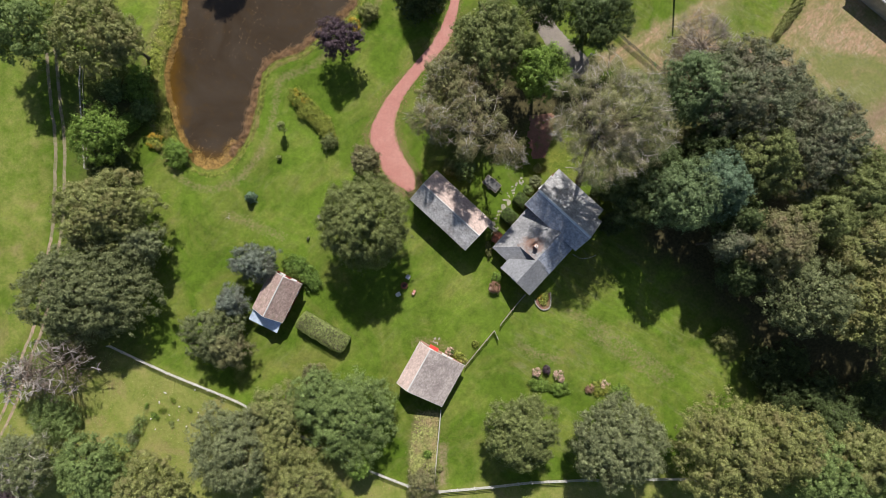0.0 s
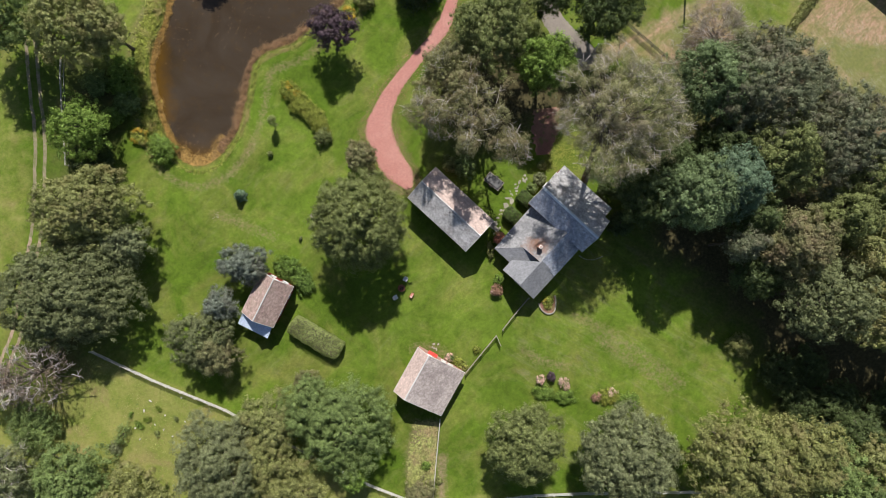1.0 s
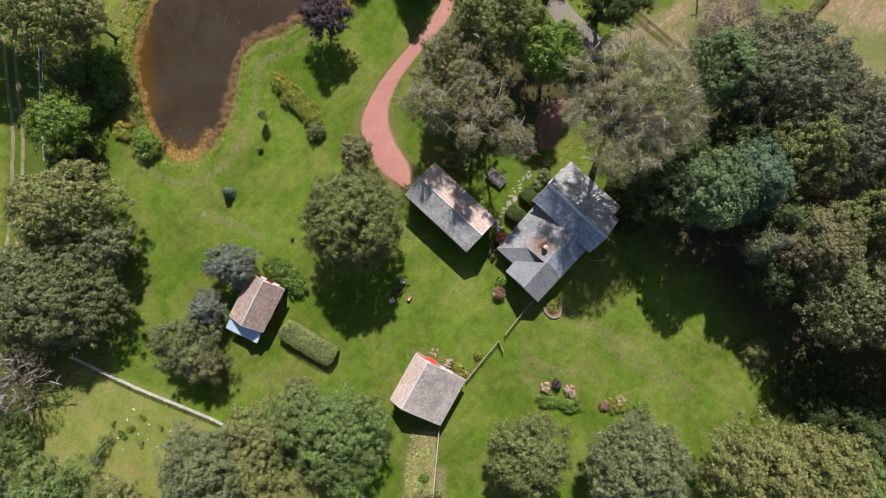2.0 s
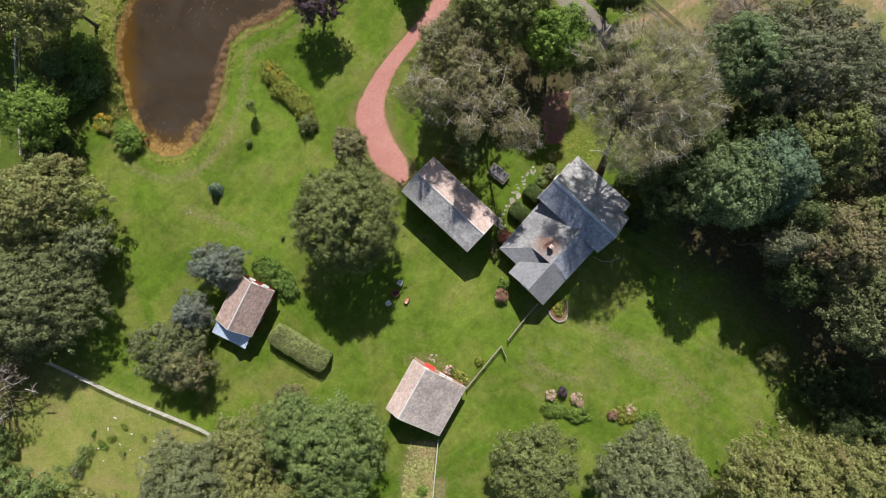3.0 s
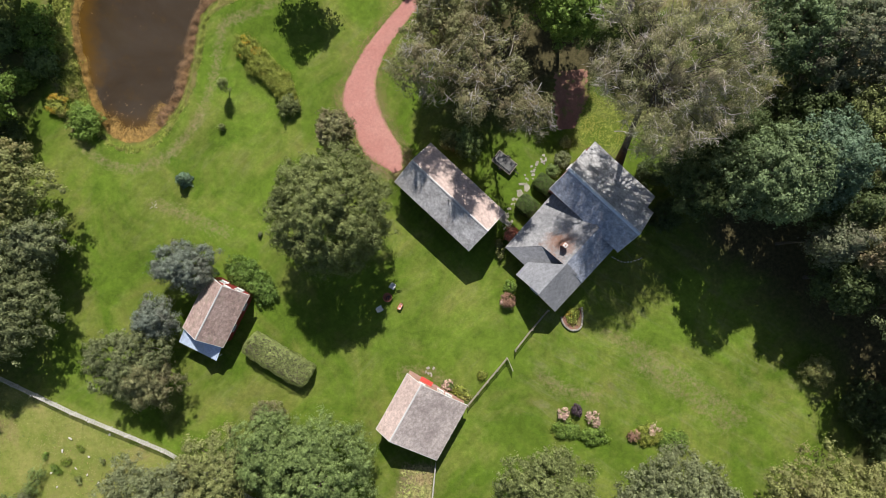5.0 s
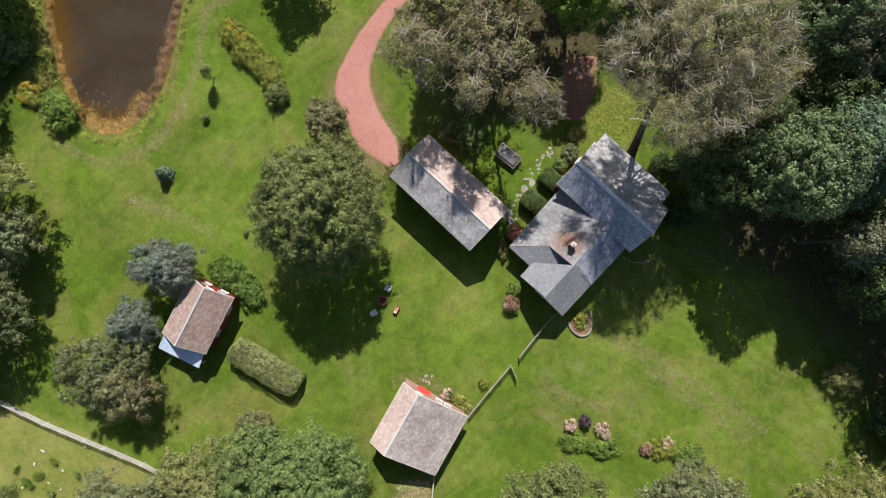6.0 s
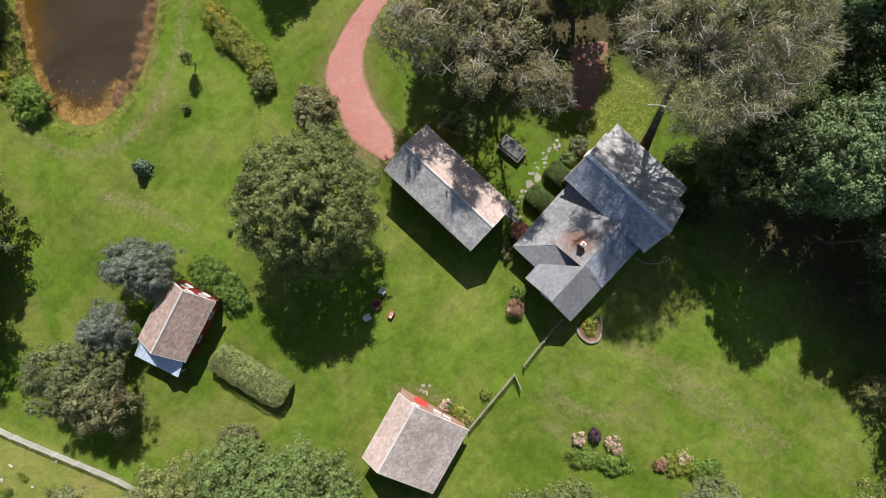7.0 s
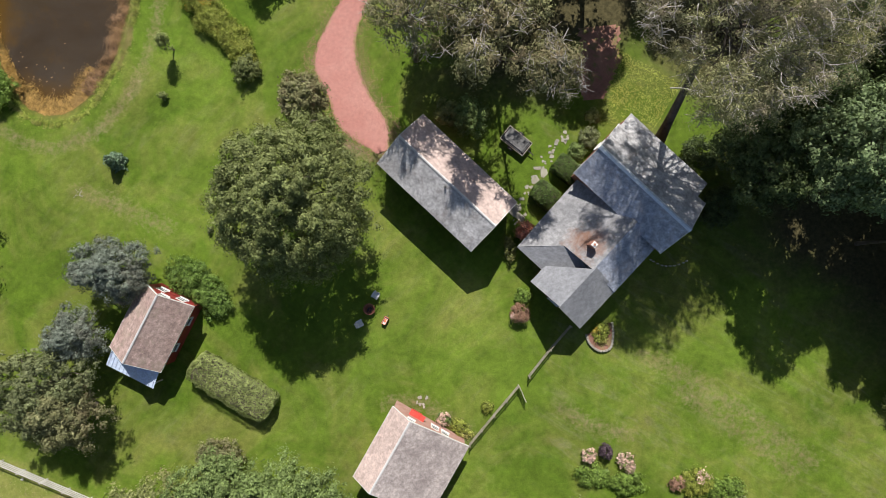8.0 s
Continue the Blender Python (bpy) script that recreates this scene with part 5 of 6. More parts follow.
def stone_planter(x, y):
    ob = thing("stone_planter", "pale round stone planter at the tree's edge", "planter", at=(x, y, 0))
    bm = bmesh.new()
    seg, prof = 18, [(0.24, 0), (0.28, 0.08), (0.25, 0.25), (0.36, 0.44), (0.36, 0.50), (0.30, 0.48), (0.27, 0.40)]
    rings = [[bm.verts.new((r * math.cos(a), r * math.sin(a), z)) for a in np.linspace(0, 2 * np.pi, seg, endpoint=False)] for r, z in prof]
    for a, b in zip(rings[:-1], rings[1:]):
        for i in range(seg):
            bm.faces.new((a[i], a[(i + 1) % seg], b[(i + 1) % seg], b[i]))
    bm.faces.new(rings[-1])
    bmesh.ops.recalc_face_normals(bm, faces=bm.faces[:])
    part("bowl", bm, STONE, ob)
    return ob


stone_planter(-21.15, 5.42)


def trailer(x, y, turn):
    """A flat utility trailer under a dark cover."""
    ob = thing("utility_trailer", "dark covered utility trailer parked on the shaded grass", "trailer", at=(x, y, 0))
    R = Matrix.Rotation(turn, 4, "Z")
    T = lambda a, b, z: Vector((x, y, 0)) + R @ Vector((a, b, z))
    bar("bed", T(-1.35, 0, 0.55), T(1.35, 0, 0.55), 1.55, 0.12, BLACK_STEEL, ob)
    bm = bmesh.new()
    box_between(bm, local(ob, T(-1.25, 0, 0.82)), local(ob, T(1.25, 0, 0.82)), 1.42, 0.4)
    bmesh.ops.bevel(bm, geom=bm.edges[:], offset=0.14, segments=3, affect="EDGES")
    part("cover", bm, DARK_VINYL, ob, "dark grey fabric cover")
    for s in (-1, 1):
        bar("side_rail", T(-1.38, s * 0.78, 0.68), T(1.38, s * 0.78, 0.68), 0.07, 0.2, GREY_WOOD, ob, "weathered grey side rail")
        bar("end_rail", T(s * 1.38, -0.74, 0.68), T(s * 1.38, 0.74, 0.68), 0.07, 0.2, GREY_WOOD, ob)
        bm = bmesh.new()
        bmesh.ops.create_cone(bm, cap_ends=True, segments=16, radius1=0.32, radius2=0.32, depth=0.2, matrix=Matrix.Translation(local(ob, T(0, s * 0.9, 0.32))) @ R @ Matrix.Rotation(radians(90), 4, "X"))
        bmesh.ops.bevel(bm, geom=bm.edges[:], offset=0.03, segments=1, affect="EDGES")
        part("wheel", bm, BLACK_STEEL, ob)
    bar("drawbar", T(1.35, 0, 0.5), T(2.2, 0, 0.42), 0.08, 0.08, BLACK_STEEL, ob)
    bar("jockey_leg", T(2.1, 0, 0.0), T(2.1, 0, 0.45), 0.06, 0.06, BLACK_STEEL, ob)
    return ob


trailer(6.81, 10.71, radians(-38))

# flagstones from the drive to the house door
path = thing("stone_path", "irregular pale flagstones set in the grass", "path", kind="structure", at=(8.93, 8.03, 0))
_line = smooth([(7.01, 2.92), (7.61, 4.59), (8.27, 6.09), (9.04, 7.76), (9.92, 9.15), (10.85, 10.54), (11.85, 11.49)], 6)
_rng = random.Random(8)
for i, (a, b) in enumerate(_line):
    for k in range(1 if i % 3 else 2):
        r = _rng.uniform(0.11, 0.27) * (2.3 if i in (14, 19, 20) else 1.0)
        bm = bmesh.new()
        ang = sorted(_rng.uniform(0, 6.28) for _ in range(8))
        cx, cy = a - path.location.x + _rng.uniform(-0.5, 0.5), b - path.location.y + _rng.uniform(-0.45, 0.45)
        ring = [(cx + r * _rng.uniform(0.8, 1.1) * math.cos(t), cy + r * _rng.uniform(0.7, 1.0) * math.sin(t)) for t in ang]
        top, low = [bm.verts.new((p, q, 0.06 + 0.004 * (i % 5))) for p, q in ring], [bm.verts.new((p * 1.0, q * 1.0, -0.15)) for p, q in ring]
        bm.faces.new(top)
        for j in range(8):
            bm.faces.new((low[j], low[(j + 1) % 8], top[(j + 1) % 8], top[j]))
        part("stone", bm, STONE, path)

# pale edging stones in the shade behind the house
edging = thing("garden_edging", "curved row of pale edging stones in the house's shade", "edging", at=(21.8, -1.2, 0))
_row = smooth([(20.1, -0.8), (21.2, -1.3), (22.4, -1.35), (23.6, -0.9)], 3)
for a, b in _row:
    bar("edging_stone", (a - 0.09, b, 0.1), (a + 0.09, b + _rng.uniform(-0.05, 0.05), 0.1), 0.12, 0.3, PALE_STONE, edging, bevel=0.03)
# grey stone landing between garage and house
landing = thing("stone_landing", "grey flat stone slabs between garage and house", "paving", at=(6.9, 3.6, 0))
for k, (a, b, r) in enumerate(((6.45, 3.95, 0.55), (7.25, 3.35, 0.5), (7.0, 4.25, 0.36))):
    bar("slab", (a - 0.737 * r, b + 0.676 * r, 0.05 + 0.006 * k), (a + 0.737 * r, b - 0.676 * r, 0.05 + 0.006 * k), 0.62, 0.12, STONE, landing, bevel=0.03)
# loose paving before the shed
paving = thing("paving_stones", "loose pale paving stones in the grass by the shed", "paving", kind="structure", at=(-2.15, -14.87, 0))
for k in range(8):
    bm = bmesh.new()
    ang = sorted(_rng.uniform(0, 6.28) for _ in range(7))
    r, cx, cy = _rng.uniform(0.12, 0.2), _rng.uniform(-0.7, 0.7), _rng.uniform(-0.5, 0.5)
    ring = [(cx + r * math.cos(t), cy + r * math.sin(t)) for t in ang]
    top, low = [bm.verts.new((p, q, 0.05 + 0.006 * k)) for p, q in ring], [bm.verts.new((p, q, -0.15)) for p, q in ring]
    bm.faces.new(top)
    for j in range(7):
        bm.faces.new((low[j], low[(j + 1) % 7], top[(j + 1) % 7], top[j]))
    part("stone", bm, STONE, paving)
# a little heap of pale sticks on the lawn
sticks = thing("stick_pile", "small heap of pale dry sticks on the lawn", "sticks", at=(-36.13, 5.53, 0))
for k in range(11):
    _p = Vector((sticks.location.x + _rng.uniform(-0.5, 0.5), sticks.location.y + _rng.uniform(-0.4, 0.4), 0.04 + 0.012 * k))
    _d = Vector((_rng.uniform(-1, 1), _rng.uniform(-1, 1), 0)).normalized() * _rng.uniform(0.12, 0.25)
    bar("stick", _p - _d, _p + _d, 0.018, 0.018, BARK_PALE, sticks)

# raised bed with a stone rim at the house corner
bed = thing("flower_bed", "raised flower bed with pale stone rim at the house corner", "flower bed", at=(15.21, -8.33, 0))
_rim = smooth([(13.83, -8.12), (14.16, -9.00), (15.11, -9.72), (16.16, -9.43), (16.43, -8.10), (16.31, -6.89)], 4)
for a, b in zip(_rim[:-1], _rim[1:]):
    bar("rim_stone", (*a, 0.12), (*(a + (b - a) * 0.94), 0.10), 0.24, 0.36, STONE, bed, bevel=0.04)
_bm = bmesh.new()
_bm.faces.new([_bm.verts.new(local(bed, (a, b, 0.2))) for a, b in _rim])
part("bed_soil", _bm, BROWN_DIRT, bed)
shrub("low yellow and orange flowers in the raised bed", 15.27, -8.06, 0.95, 0.7, L_BANK, 0.16, (1.0, 1.3, 0), flowers=L_ORANGE, share=0.12, name="flower_clump", category="flowers")


def utility_pole(x, y, h, label):
    ob = thing("utility_pole", label, "pole", at=(x, y, 0))
    v, f = tubes([([(0, 0, -0.3), (0, 0, h * 0.5), (0, 0, h)], [0.16, 0.14, 0.11])], 8)
    raw("pole", v, f, BARK, ob)
    bar("crossarm", (x - 0.9, y, h - 0.4), (x + 0.9, y, h - 0.4), 0.1, 0.1, BARK, ob)
    for s in (-0.75, 0.75):
        bar("insulator", (x + s, y, h - 0.36), (x + s, y, h - 0.18), 0.07, 0.07, STONE, ob)


utility_pole(36.58, 40.76, 7.1, "dark wooden utility pole beside the field lane")
lamp = thing("lamp_post", "slim white lamp post beside the gravel lane", "lamp post", at=(22.47, 31.18, 0))
bar("post", (22.47, 31.18, -0.1), (22.47, 31.18, 2.2), 0.09, 0.09, WHITE_PAINT, lamp)
bar("lantern", (22.47, 31.18, 2.2), (22.47, 31.18, 2.55), 0.22, 0.22, WHITE_PAINT, lamp)


# ---- trees: left wood ----
tree("tall green broadleaf at the farm track", -63.71, 33.30, 5.87, 8.5, 5.5, L_GREEN)
tree("broad olive-brown oak between track and pond", -52.87, 32.06, 6.37, 9, 5.5, L_OLIVE)
tree("lower olive oak leaning towards the pond", -48.9, 31.2, 3.64, 9, 4.6, L_OLIVE)
tree("young bright green maple beside the track", -53.99, 17.92, 4.55, 5.2, 4, L_BRIGHT, clump=0.75)
shrub("dark green undergrowth below the maple", -54.37, 13.40, 3.63, 3.2, L_DARK)
tree("large olive oak with browning top", -52.06, 5.93, 7.19, 7, 5.2, L_OLIVE, stretch=(1.1, 0.84, 0))
tree("very broad dark olive oak by the lawn", -55.32, -6.03, 9.42, 6.5, 5.0, L_DUSK, stretch=(1.12, 0.86, 0))
tree("small blue-grey tree at the lawn's edge", -47.05, 0.99, 3.15, 5.5, 4, L_GREY)
tree("half-dead reddish tree with bare twigs", -60.65, -17.84, 5.37, 5.5, 4, L_RUSSET, density=0.06, bare=3, leaf=0.2, pale=True)
tree("dead grey tree leaning over the track", -66.29, -19.54, 3.98, 4.5, 3, L_RUSSET, density=0.015, bare=3, pale=True, twig=1.9)
shrub("dark green bush in the pasture corner", -63.46, -26.84, 3.99, 3.4, L_GREEN)
tree("grey twiggy tree at the pasture edge", -65.91, -32.43, 5.25, 5, 4, L_GREY, density=0.7, bare=4, pale=True)
tree("green tree at the pasture's lower edge", -55.07, -33.41, 5.89, 5.5, 4.5, L_GREEN)
tree("yellow-green tree at the pasture's lower edge", -46.27, -37.23, 6.06, 5.5, 4.5, L_YELLOW)
shrub("small grey-green sapling in the pasture", -50.33, -28.31, 1.5, 1.6, L_GREEN, 0.13, density=0.3, stretch=(0.7, 1.45, -0.4), uneven=0.7)
shrub("grey weed clump in the pasture", -51.54, -30.31, 1.28, 1.0, L_GREY, density=0.6)
shrub("purple-leaved bush at the frame's foot", -70.97, -38.40, 2.71, 3.5, L_PURPLE)

# ---- trees: below the lawn ----
tree("broad grey-green tree with glossy leaves", -33.33, -30.09, 6.85, 6.5, 5, L_GREY, leaf=0.2)
tree("olive tree in the lower grove", -26.6, -25.4, 4.7, 5, 3.8, L_OLIVE, leaf=0.2)
tree("broad green apple tree in the grove", -15.51, -25.51, 7.27, 5, 3.6, L_GREEN, uneven=0.4, leaf=0.2)
tree("green tree in the lower grove", -20.52, -23.26, 4.76, 5, 3.8, L_GREEN, leaf=0.2)
shrub("brown twiggy bush at the grove's edge", -21.68, -20.28, 2.34, 3.0, L_BROWN)
tree("yellowing tree at the lower grove's foot", -23.56, -35.89, 5.71, 5, 4, L_YELLOW, leaf=0.2)
tree("olive tree between the grove crowns", -27.34, -30.53, 4.97, 5.5, 4.2, L_YELLOW, leaf=0.2)
tree("slender young tree beside the board fence", -14.26, -34.19, 1.79, 3.4, 2.8, L_BRIGHT, clump=0.55, leaf=0.26)
shrub("brown bush where the fences meet", -4.40, -37.46, 2.72, 3.2, L_BROWN, density=0.8)
tree("round brown-olive tree beside the red barn", -36.9, -12.6, 4.7, 4.5, 3.8, L_DUSK, uneven=0.45, clump=0.65, leaf=0.18)
tree("dense brownish tree touching the barn", -34.2, -15.2, 3.2, 4.2, 3.4, L_BROWN, uneven=0.45, leaf=0.18, clump=0.8)
tree("dense blue-grey spruce at the barn's corner", -30.40, -1.9, 3.6, 4.2, 3.4, L_SPRUCE, leaf=0.15, clump=0.7, cover=1.5, uneven=0.25, stretch=(1.12, 0.88, 0), name="spruce_tree", taper=0.3)
tree("smaller blue-grey spruce beside the barn", -34.25, -8.07, 2.7, 3.8, 3.0, L_SPRUCE, leaf=0.15, clump=0.7, cover=1.5, uneven=0.3, name="spruce_tree", taper=0.3)
shrub("bright green leafy bush behind the barn", -24.9, -2.91, 2.05, 2.2, L_BUSH, 0.17, (1.3, 1, -0.7))
shrub("bright green leafy bush behind the barn", -22.75, -4.6, 1.95, 2.0, L_BUSH, 0.17, (1.2, 1, -0.7))
hedge("clipped pale green hedge beside the barn", -20.42, -13.20, 8.6, 3.0, 2.2, radians(-31), L_HEDGE)
tree("big round maple shading the lawn", -12.8, 4.2, 6.95, 9.2, 7.0, L_OAK, uneven=0.12, cover=1.8, leaf=0.18, taper=0.30, pockets=-0.36)
tree("small brownish tree by the driveway's end", -13.42, 13.83, 2.77, 3.4, 3.2, L_BROWN, clump=0.7)

# ---- pond side ----
shrub("leafy undergrowth between wood and pond", -49.84, 26.51, 2.36, 2.8, L_BRIGHT, 0.26, (1, 1.5, 0))
shrub("leafy undergrowth between wood and pond", -49.22, 22.45, 1.99, 2.6, L_GREEN, 0.26)
shrub("leafy undergrowth between wood and pond", -51.39, 20.64, 1.81, 2.4, L_BRIGHT, 0.26)
shrub("low green brush under the tall oak", -54.17, 25.74, 2.19, 1.8, L_GREEN, 0.26)
tree("purple-leaved plum by the pond", -17.28, 32.43, 3.65, 5.6, 2.8, L_PURPLE, stretch=(1.12, 0.88, 0), clump=0.75)
shrub("pale green willow bush at the pond", -13.08, 38.23, 1.64, 2.2, L_YELLOW)
shrub("orange-yellow flowers at the pond's edge", -15.54, 36.67, 1.10, 0.9, L_BANK, flowers=L_ORANGE, share=0.6, name="flower_clump", category="flowers")
shrub("round green bush on the pond bank", -44.20, 15.74, 2.37, 2.4, L_BRIGHT, 0.18)
shrub("yellow flowering clump on the pond bank", -47.61, 17.65, 1.37, 1.1, L_BANK, flowers=L_ORANGE, share=0.5, name="flower_clump", category="flowers")
shrub("pale green weeds on the pond bank", -46.05, 20.84, 1.46, 1.0, L_BANK, stretch=(0.8, 1.8, 0))
for (a, b), s in (((-24.44, 24.52), 1.5), ((-22.98, 22.79), 1.7), ((-21.43, 21.24), 1.8), ((-20.07, 19.79), 1.8)):
    shrub("arching yellow-green shrub in a long row", a, b, s, 1.5, L_ARCH, 0.14, (1.25, 0.95, -0.9), flowers=L_ORANGE if s < 1.6 else None, share=0.25)
shrub("round dark green shrub ending the row", -19.30, 17.56, 1.55, 1.9, L_OAK, 0.2)
tree("thin grey-green sapling on the lawn", -26.81, 19.65, 0.85, 2.2, 1.5, L_HEDGE, clump=0.4, leaf=0.12, density=0.5, uneven=0.6, stretch=(0.8, 1.2, 0.3))
shrub("tiny grey-green sapling on the lawn", -27.62, 15.00, 0.42, 1.2, L_HEDGE, 0.16, density=0.7)
conifer("small dark dwarf spruce on the lawn", -32.22, 8.56, 0.85, 2.4, L_BLUE, 0.16, 9)
shrub("small grey twiggy sapling in the lawn", -23.01, 1.83, 0.4, 0.8, L_GREY, 0.1, (0.6, 1.3, -0.4), density=0.4)
conifer("tall dark spruce beyond the driveway", -4.74, 41.60, 4.6, 13, L_DARK)
tree("tall tree on the far pond bank", -36.15, 52.97, 4.5, 9, 6, L_GREEN)
tree("tree on the far pond bank", -22.59, 55.68, 4.5, 8, 6, L_GREEN)

# ---- grove above the house ----
tree("dark green oak in the grove", 5.75, 30.43, 6.72, 10.5, 7, L_OAK, uneven=0.5, pockets=0.03)
tree("brown-olive half-bare tree in the grove", 0.21, 24.57, 5.53, 9, 6, L_BROWN, leaf=0.18, density=0.75, bare=3, twig=0.7, pale=True, uneven=0.6, pockets=0.03)
tree("bright green tree amid the grove", 13.21, 26.25, 4.36, 9, 6, L_BRIGHT)
tree("browning half-bare tree over the garage", 3.52, 18.10, 5.23, 13.5, 4.5, L_BROWN, leaf=0.17, density=0.5, bare=3, pale=True, twig=0.75, uneven=0.6, cover=0.75, pockets=0.0,
     lobes=((-1.5, -4.0, 15.5, 1.9, 0.8),))
tree("olive tree at the driveway bend", -3.0, 18.7, 3.7, 12.5, 4.6, L_BROWN, leaf=0.17, density=0.34, bare=3, twig=0.7, pale=True, pockets=0.03)
tree("leaning half-bare tree over the trailer", 8.04, 13.90, 2.70, 14, 2.2, L_BROWN, leaf=0.17, density=0.4, bare=2, pale=True, twig=0.6, foot=(-3.5, 5.0))
shrub("green bush at the garage's back", 2.17, 13.01, 2.00, 2.2, L_GREEN)
shrub("yellow-green bush behind the garage", 0.35, 13.47, 1.46, 1.8, L_YELLOW)
tree("dark green maple over the gravel lane", 21.60, 34.63, 5.20, 9, 6, L_DARK)
tree("tall half-bare silver tree beside the house", 21.08, 17.67, 8.32, 18, 7.0, L_SILVER, density=0.42, bare=24, leaf=0.125, pale=True, clump=1.0, twig=0.62, foot=(0.0, -6.6), top=(-2.6, -1.5), uneven=0.4,
     lobes=((-1.8, -7.0, 20.0, 2.5, 0.5), (1.4, -5.0, 17.0, 2.8, 0.34), (5.0, -2.0, 16.0, 3.2, 0.45)))
tree("dark tree in the lane's shade", 13.79, 37.12, 3.81, 8, 5, L_DARK)
shrub("small golden-green bush by the house gable", 14.30, 13.20, 0.8, 1.2, L_YELLOW, 0.14)
hedge("square clipped dark green hedge by the house", 9.57, 5.46, 2.5, 2.1, 1.8, radians(-38), L_CLIPPED, 0.10, 0.05)
hedge("square clipped hedge against the house wall", 11.69, 7.93, 2.6, 1.9, 1.8, radians(-38), L_CLIPPED, 0.10, 0.07)
shrub("green bush at the house door", 12.63, 9.70, 1.0, 1.6, L_GREEN)
shrub("grey-green bush at the house gable", 13.82, 11.13, 1.0, 1.6, L_GREY)
shrub("red flowering bush at the house corner", 7.64, 2.01, 0.9, 2.3, L_RED, flowers=L_SALMON, share=0.95)
shrub("yellow-green bush along the house front", 6.29, 0.26, 0.75, 1.3, L_YELLOW, 0.18, (0.8, 1.8, 0))
shrub("brown-pink hydrangea at the house front", 7.19, -6.08, 1.0, 1.5, L_RED, 0.12, flowers=L_PINK, share=0.22)
shrub("bright green bush beside the hydrangea", 7.48, -4.35, 0.8, 1.2, L_BRIGHT)
shrub("small brownish bush by the fence", 4.15, -15.06, 0.75, 0.9, L_ARCH)

# ---- woods beside the house ----
tree("huge grey-green oak of the wood", 42.70, 21.77, 8.66, 12, 7.5, L_WOOD, clump=0.9)
tree("dark oak of the wood", 35.88, 22.98, 6.08, 11, 7, L_FOREST)
tree("broad grey oak of the wood", 51.56, 15.51, 7.62, 12, 7.5, L_WOOD)
tree("tall oak of the wood", 44.31, 13.10, 6.01, 12, 7, L_OAK)
tree("green oak at the wood's edge", 33.0, 7.9, 5.6, 13.0, 6.8, L_FOREST)
tree("blue-green locust of the wood", 37.3, 9.3, 4.6, 14, 6, L_BLUE)
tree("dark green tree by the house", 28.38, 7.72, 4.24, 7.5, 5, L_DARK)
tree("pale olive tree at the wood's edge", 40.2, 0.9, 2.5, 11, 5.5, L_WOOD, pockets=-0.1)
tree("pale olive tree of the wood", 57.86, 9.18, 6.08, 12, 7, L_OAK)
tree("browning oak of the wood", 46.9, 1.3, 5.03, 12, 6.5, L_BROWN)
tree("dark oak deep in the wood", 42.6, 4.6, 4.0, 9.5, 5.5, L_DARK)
# invented oak: placed to block the sun from a gap in the wood
tree("dark oak added behind the locust to shade the wood's floor", 37.8, 14.6, 4.0, 9.0, 5.5, L_DARK)
tree("grey-green oak at the wood's front", 50.8, -6.4, 6.2, 12, 7.5, L_DUSK, density=0.75, cover=0.95)
tree("yellow-green oak of the wood", 59.63, -7.80, 6.25, 12, 7.5, L_YELLOW)
tree("tall oak at the wood's end", 58.68, 0.24, 5.03, 12, 6.5, L_OLIVE)
tree("oak beyond the wood's end", 67.65, 0.23, 6.89, 11, 7, L_OAK)
tree("oak beyond the wood's end", 69.27, -14.58, 6.56, 10, 6.5, L_OAK)
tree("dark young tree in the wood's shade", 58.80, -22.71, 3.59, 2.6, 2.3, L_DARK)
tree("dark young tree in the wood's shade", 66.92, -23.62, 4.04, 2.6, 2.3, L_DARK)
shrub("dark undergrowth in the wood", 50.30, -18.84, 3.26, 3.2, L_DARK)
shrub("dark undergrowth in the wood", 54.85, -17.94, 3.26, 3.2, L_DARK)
shrub("sunlit pale bush in the wood's gap", 44.38, -14.29, 1.99, 3.0, L_YELLOW, density=0.6)
tree("reddish bare bush tree at the hayfield", 39.68, 32.09, 6.0, 3.6, 2.4, L_RUSSET, density=0.16, bare=14, leaf=0.13, pale=True, twig=0.4)
for (a, b), s in (((56.44, 39.81), 1.6), ((54.97, 37.61), 1.5), ((53.32, 35.41), 1.4)):
    shrub("low green and brown brush along the field edge", a, b, s, 1.2, L_YELLOW, stretch=(1.3, 0.6, 0.9), density=0.6)
shrub("green brush along the fence", 32.11, 26.55, 2.18, 2.4, L_GREEN)

tree("oak filling the wood's middle", 52.98, 4.71, 4.46, 11, 7, L_OAK)
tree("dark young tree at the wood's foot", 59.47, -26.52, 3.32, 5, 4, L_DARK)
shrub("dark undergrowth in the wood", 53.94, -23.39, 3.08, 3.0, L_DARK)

# no crown known here; dark tree added for its shadow on the lawn
tree("dark tree added at the wood's front to cast shade", 43.6, -3.2, 3.6, 7.5, 5, L_DARK)
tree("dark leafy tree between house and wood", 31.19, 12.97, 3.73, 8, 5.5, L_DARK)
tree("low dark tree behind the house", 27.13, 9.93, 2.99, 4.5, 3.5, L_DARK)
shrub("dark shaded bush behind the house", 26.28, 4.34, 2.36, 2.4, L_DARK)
# added bush: its dark leaves stand in for shaded ground
shrub("dark bush standing in for shade under the silver tree", 24.5, 9.5, 1.9, 2.2, L_DARK)

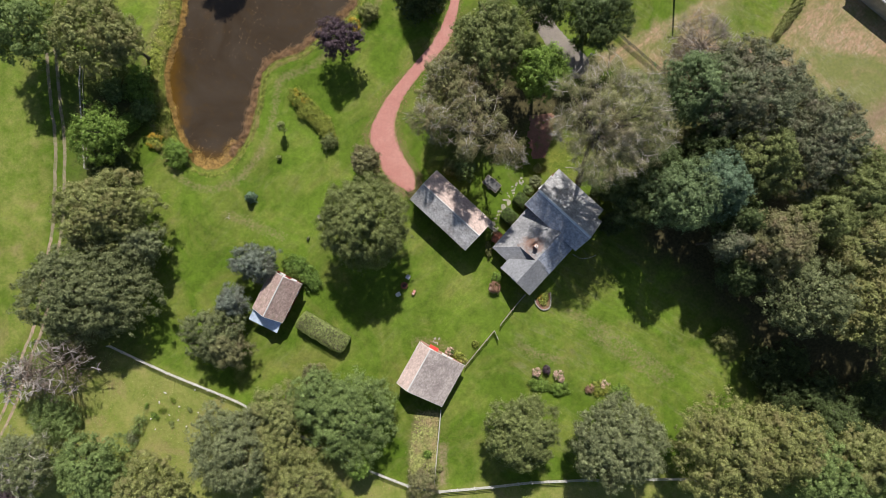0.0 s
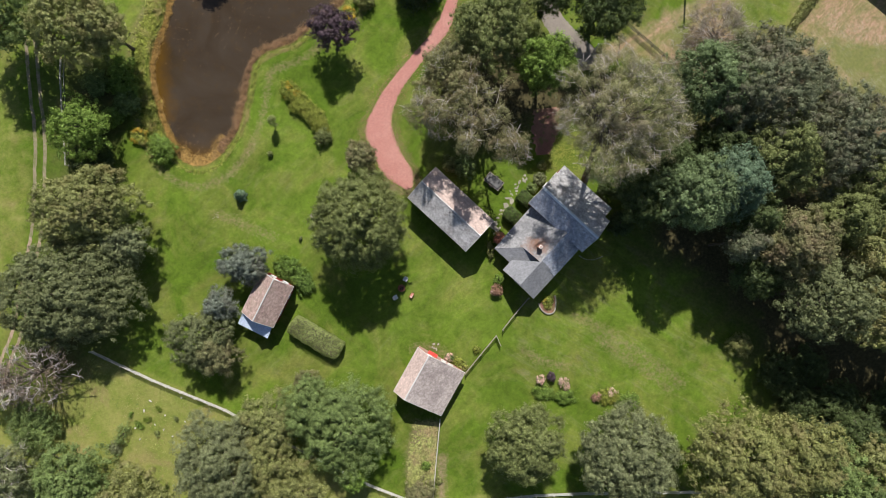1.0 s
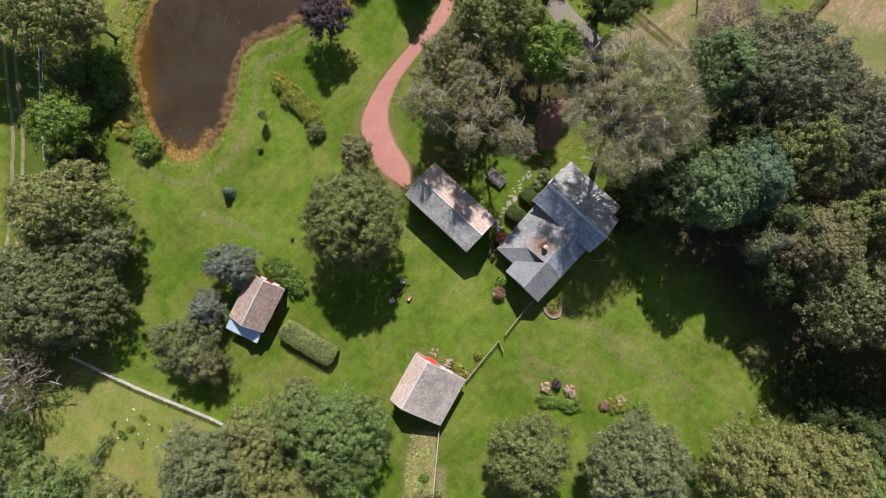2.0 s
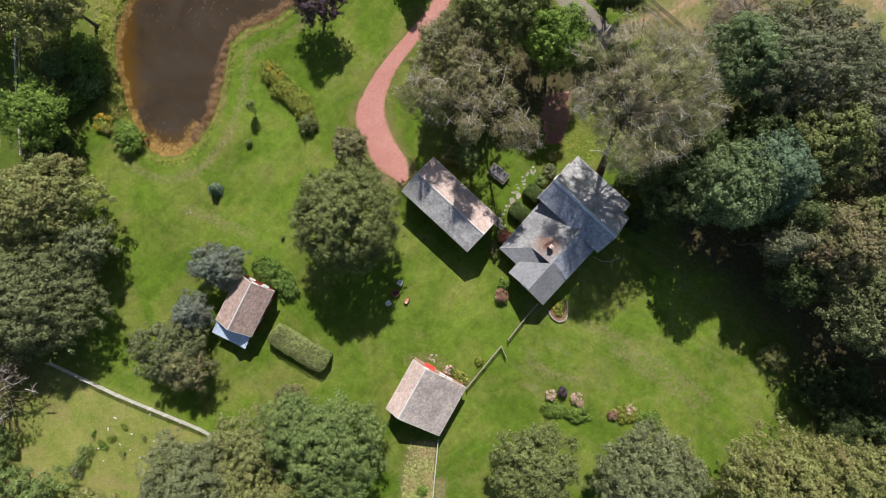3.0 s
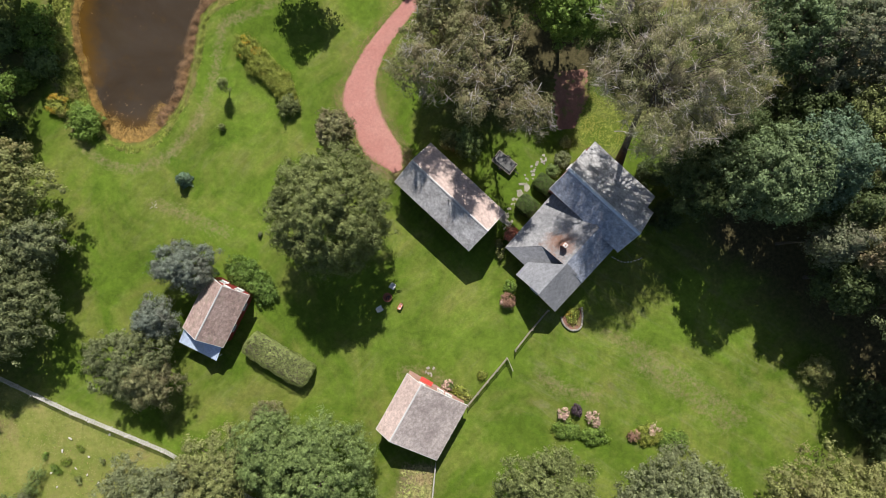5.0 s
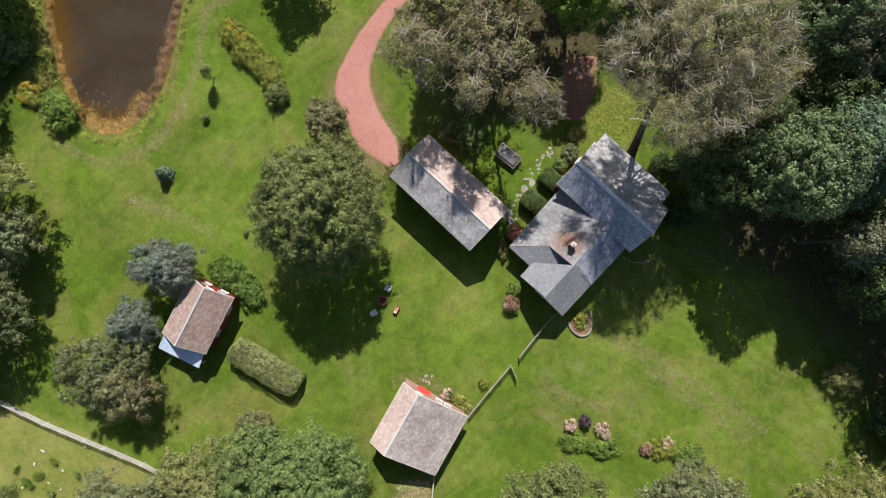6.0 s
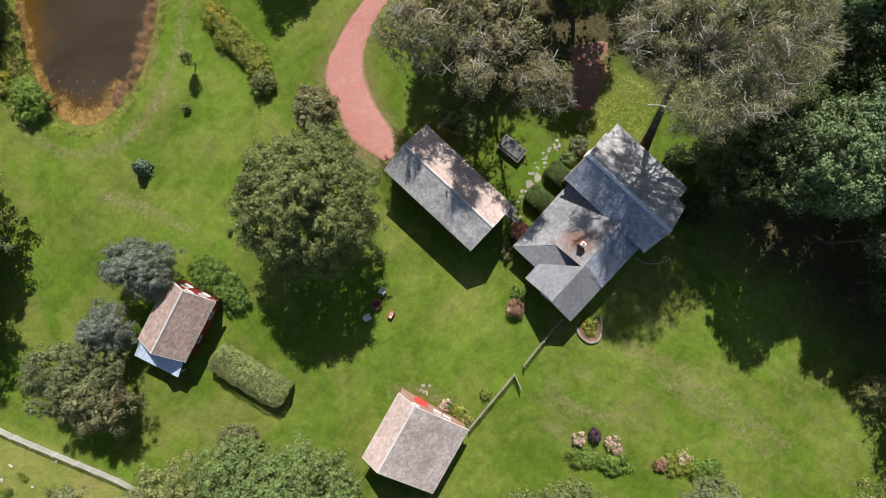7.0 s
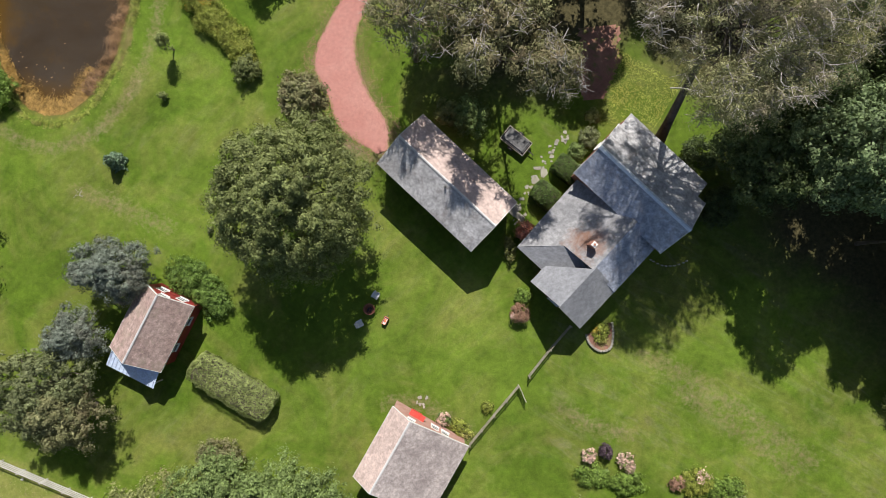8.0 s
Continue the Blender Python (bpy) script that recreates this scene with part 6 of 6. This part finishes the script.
# ---- lower right ----
tree("round olive maple below the flower beds", 10.81, -27.56, 5.76, 7, 5.8, L_OAK, uneven=0.08, cover=1.7, taper=0.08)
tree("round grey-green maple below the flower beds", 25.41, -29.20, 7.12, 7.2, 6, L_GREY, uneven=0.08, cover=1.7, taper=0.08)
tree("broad yellow-green maple at the wood's foot", 40.93, -29.83, 8.21, 8.5, 6.5, L_YELLOW, clump=0.9)
tree("yellow-green maple at the wood's foot", 50.19, -29.17, 6.04, 8.5, 6, L_YELLOW)
tree("green maple at the wood's foot", 55.67, -33.39, 5.87, 8.5, 6, L_GREEN)
tree("brown-olive maple at the wood's foot", 61.15, -30.88, 5.20, 8.5, 6, L_OLIVE)
conifer("blue-green spruce between the maples", 57.09, -28.27, 2.4, 8, L_BLUE)
tree("maple beyond the wood's foot", 68.32, -34.26, 6.71, 8.5, 6, L_GREEN)
shrub("leafy green flower bed shrub with pink hydrangeas", 14.78, -21.81, 1.5, 1.0, L_BRIGHT, 0.2, (1.5, 0.85, -0.12))
shrub("leafy green flower bed shrub", 17.71, -22.54, 1.4, 1.0, L_BRIGHT, 0.2, (1.3, 0.85, -0.12))
shrub("pink flowering hydrangea in the bed", 14.08, -19.85, 0.8, 1.1, L_HEDGE, 0.2, flowers=L_PINK, share=0.8)
shrub("pink flowering hydrangea in the bed", 17.81, -20.43, 0.85, 1.1, L_HEDGE, 0.2, (1, 1.3, 0.8), flowers=L_PINK, share=0.8)
shrub("dark purple smokebush in the bed", 15.74, -19.46, 0.8, 1.5, L_PURPLE, 0.18)
shrub("mixed green and pink flower bed on the lawn", 24.32, -22.38, 1.5, 0.9, L_ARCH, 0.18, (1.25, 0.95, -0.1), flowers=L_PINK, share=0.08)
shrub("green and brown flower bed shrub on the lawn", 27.5, -23.2, 1.55, 0.9, L_BRIGHT, 0.18, (1.25, 0.95, -0.2), flowers=L_PINK, share=0.08)
shrub("brown-pink shrub at the bed's end", 22.70, -22.53, 0.8, 0.9, L_RED, 0.2, flowers=L_PINK, share=0.15)
shrub("pink and green flowers at the shed's door", -0.09, -16.38, 0.75, 0.9, L_GREEN, 0.16, flowers=L_PINK, share=0.4)
shrub("low yellow weeds at the shed corner", 1.58, -17.33, 0.9, 0.5, L_BANK, 0.16, (1.4, 0.8, -0.6))
shrub("green weeds in the garden strip", -3.60, -33.23, 0.7, 0.6, L_BRIGHT, 0.16)
shrub("green clump beside the garden fence", -1.59, -35.53, 0.6, 0.6, L_YELLOW, 0.16)
scatter("garden_weeds", GARDEN, 2500, 0.24, L_TUFT, "dry brown weeds in the garden strip", "weeds", 9)
for a, b, r, m in ((-46.6, -25.9, 0.55, L_EDGE), (-47.9, -26.9, 0.7, L_BRIGHT), (-44.9, -24.3, 0.45, L_EDGE), (-45.2, -28.2, 0.5, L_HEDGE), (-49.2, -25.3, 0.5, L_BRIGHT), (-42.2, -25.9, 0.45, L_HEDGE)):
    shrub("low green weed clump in the rough pasture", a, b, r, 0.45, m, 0.1, (1.3, 0.8, a), density=0.6, uneven=0.6, name="weed_clump", category="weeds")
# pale field stones in the pasture
_rng = random.Random(21)
for a, b in ((-41.46, -22.69), (-43.94, -25.45), (-47.25, -24.71), (-47.89, -29.12), (-45.60, -26.82), (-42.85, -28.67), (-46.3, -23.2), (-44.2, -27.6), (-48.6, -27.4), (-40.9, -26.4)):
    bm = bmesh.new()
    bmesh.ops.create_icosphere(bm, subdivisions=2, radius=0.17)
    for v in bm.verts:
        v.co *= 1 + 0.9 * noise.noise(v.co * 5 + Vector((a, b, 0)))
        v.co.z *= 0.4
    _s = part("field_stone", bm, PALE_STONE)
    _s.location = (a, b, 0.03)
    _s.scale = (_rng.uniform(0.6, 1.5), _rng.uniform(0.5, 0.9), 1)
    _s.rotation_euler = (0, 0, _rng.uniform(0, 3))
    tagged(_s, "pale field stone lying in the rough pasture", "stone", "stones in the pasture")


def floating_leaves(count):
    rng = np.random.default_rng(77)
    lo, hi = POND.min(0), POND.max(0)
    q = rng.uniform(lo, hi, (count * 4, 2))
    q = q[inside(q, POND) > 1.5]
    w = np.array([noise.noise((a * 0.1, b * 0.1, 2)) for a, b in q])
    q = q[w > rng.uniform(-0.3, 0.6, len(w))][:count]
    n = np.tile([0.0, 0.0, 1.0], (len(q), 1)) + rng.normal(size=(len(q), 3)) * 0.03
    v, f = sprays(np.column_stack([q, np.full(len(q), -0.40)]), n, rng.uniform(0.05, 0.16, len(q)), rng)
    tagged(raw("floating_leaves", v, f, L_REED), "pale dry leaves floating on the pond", "leaves", kind="stuff")


floating_leaves(420)
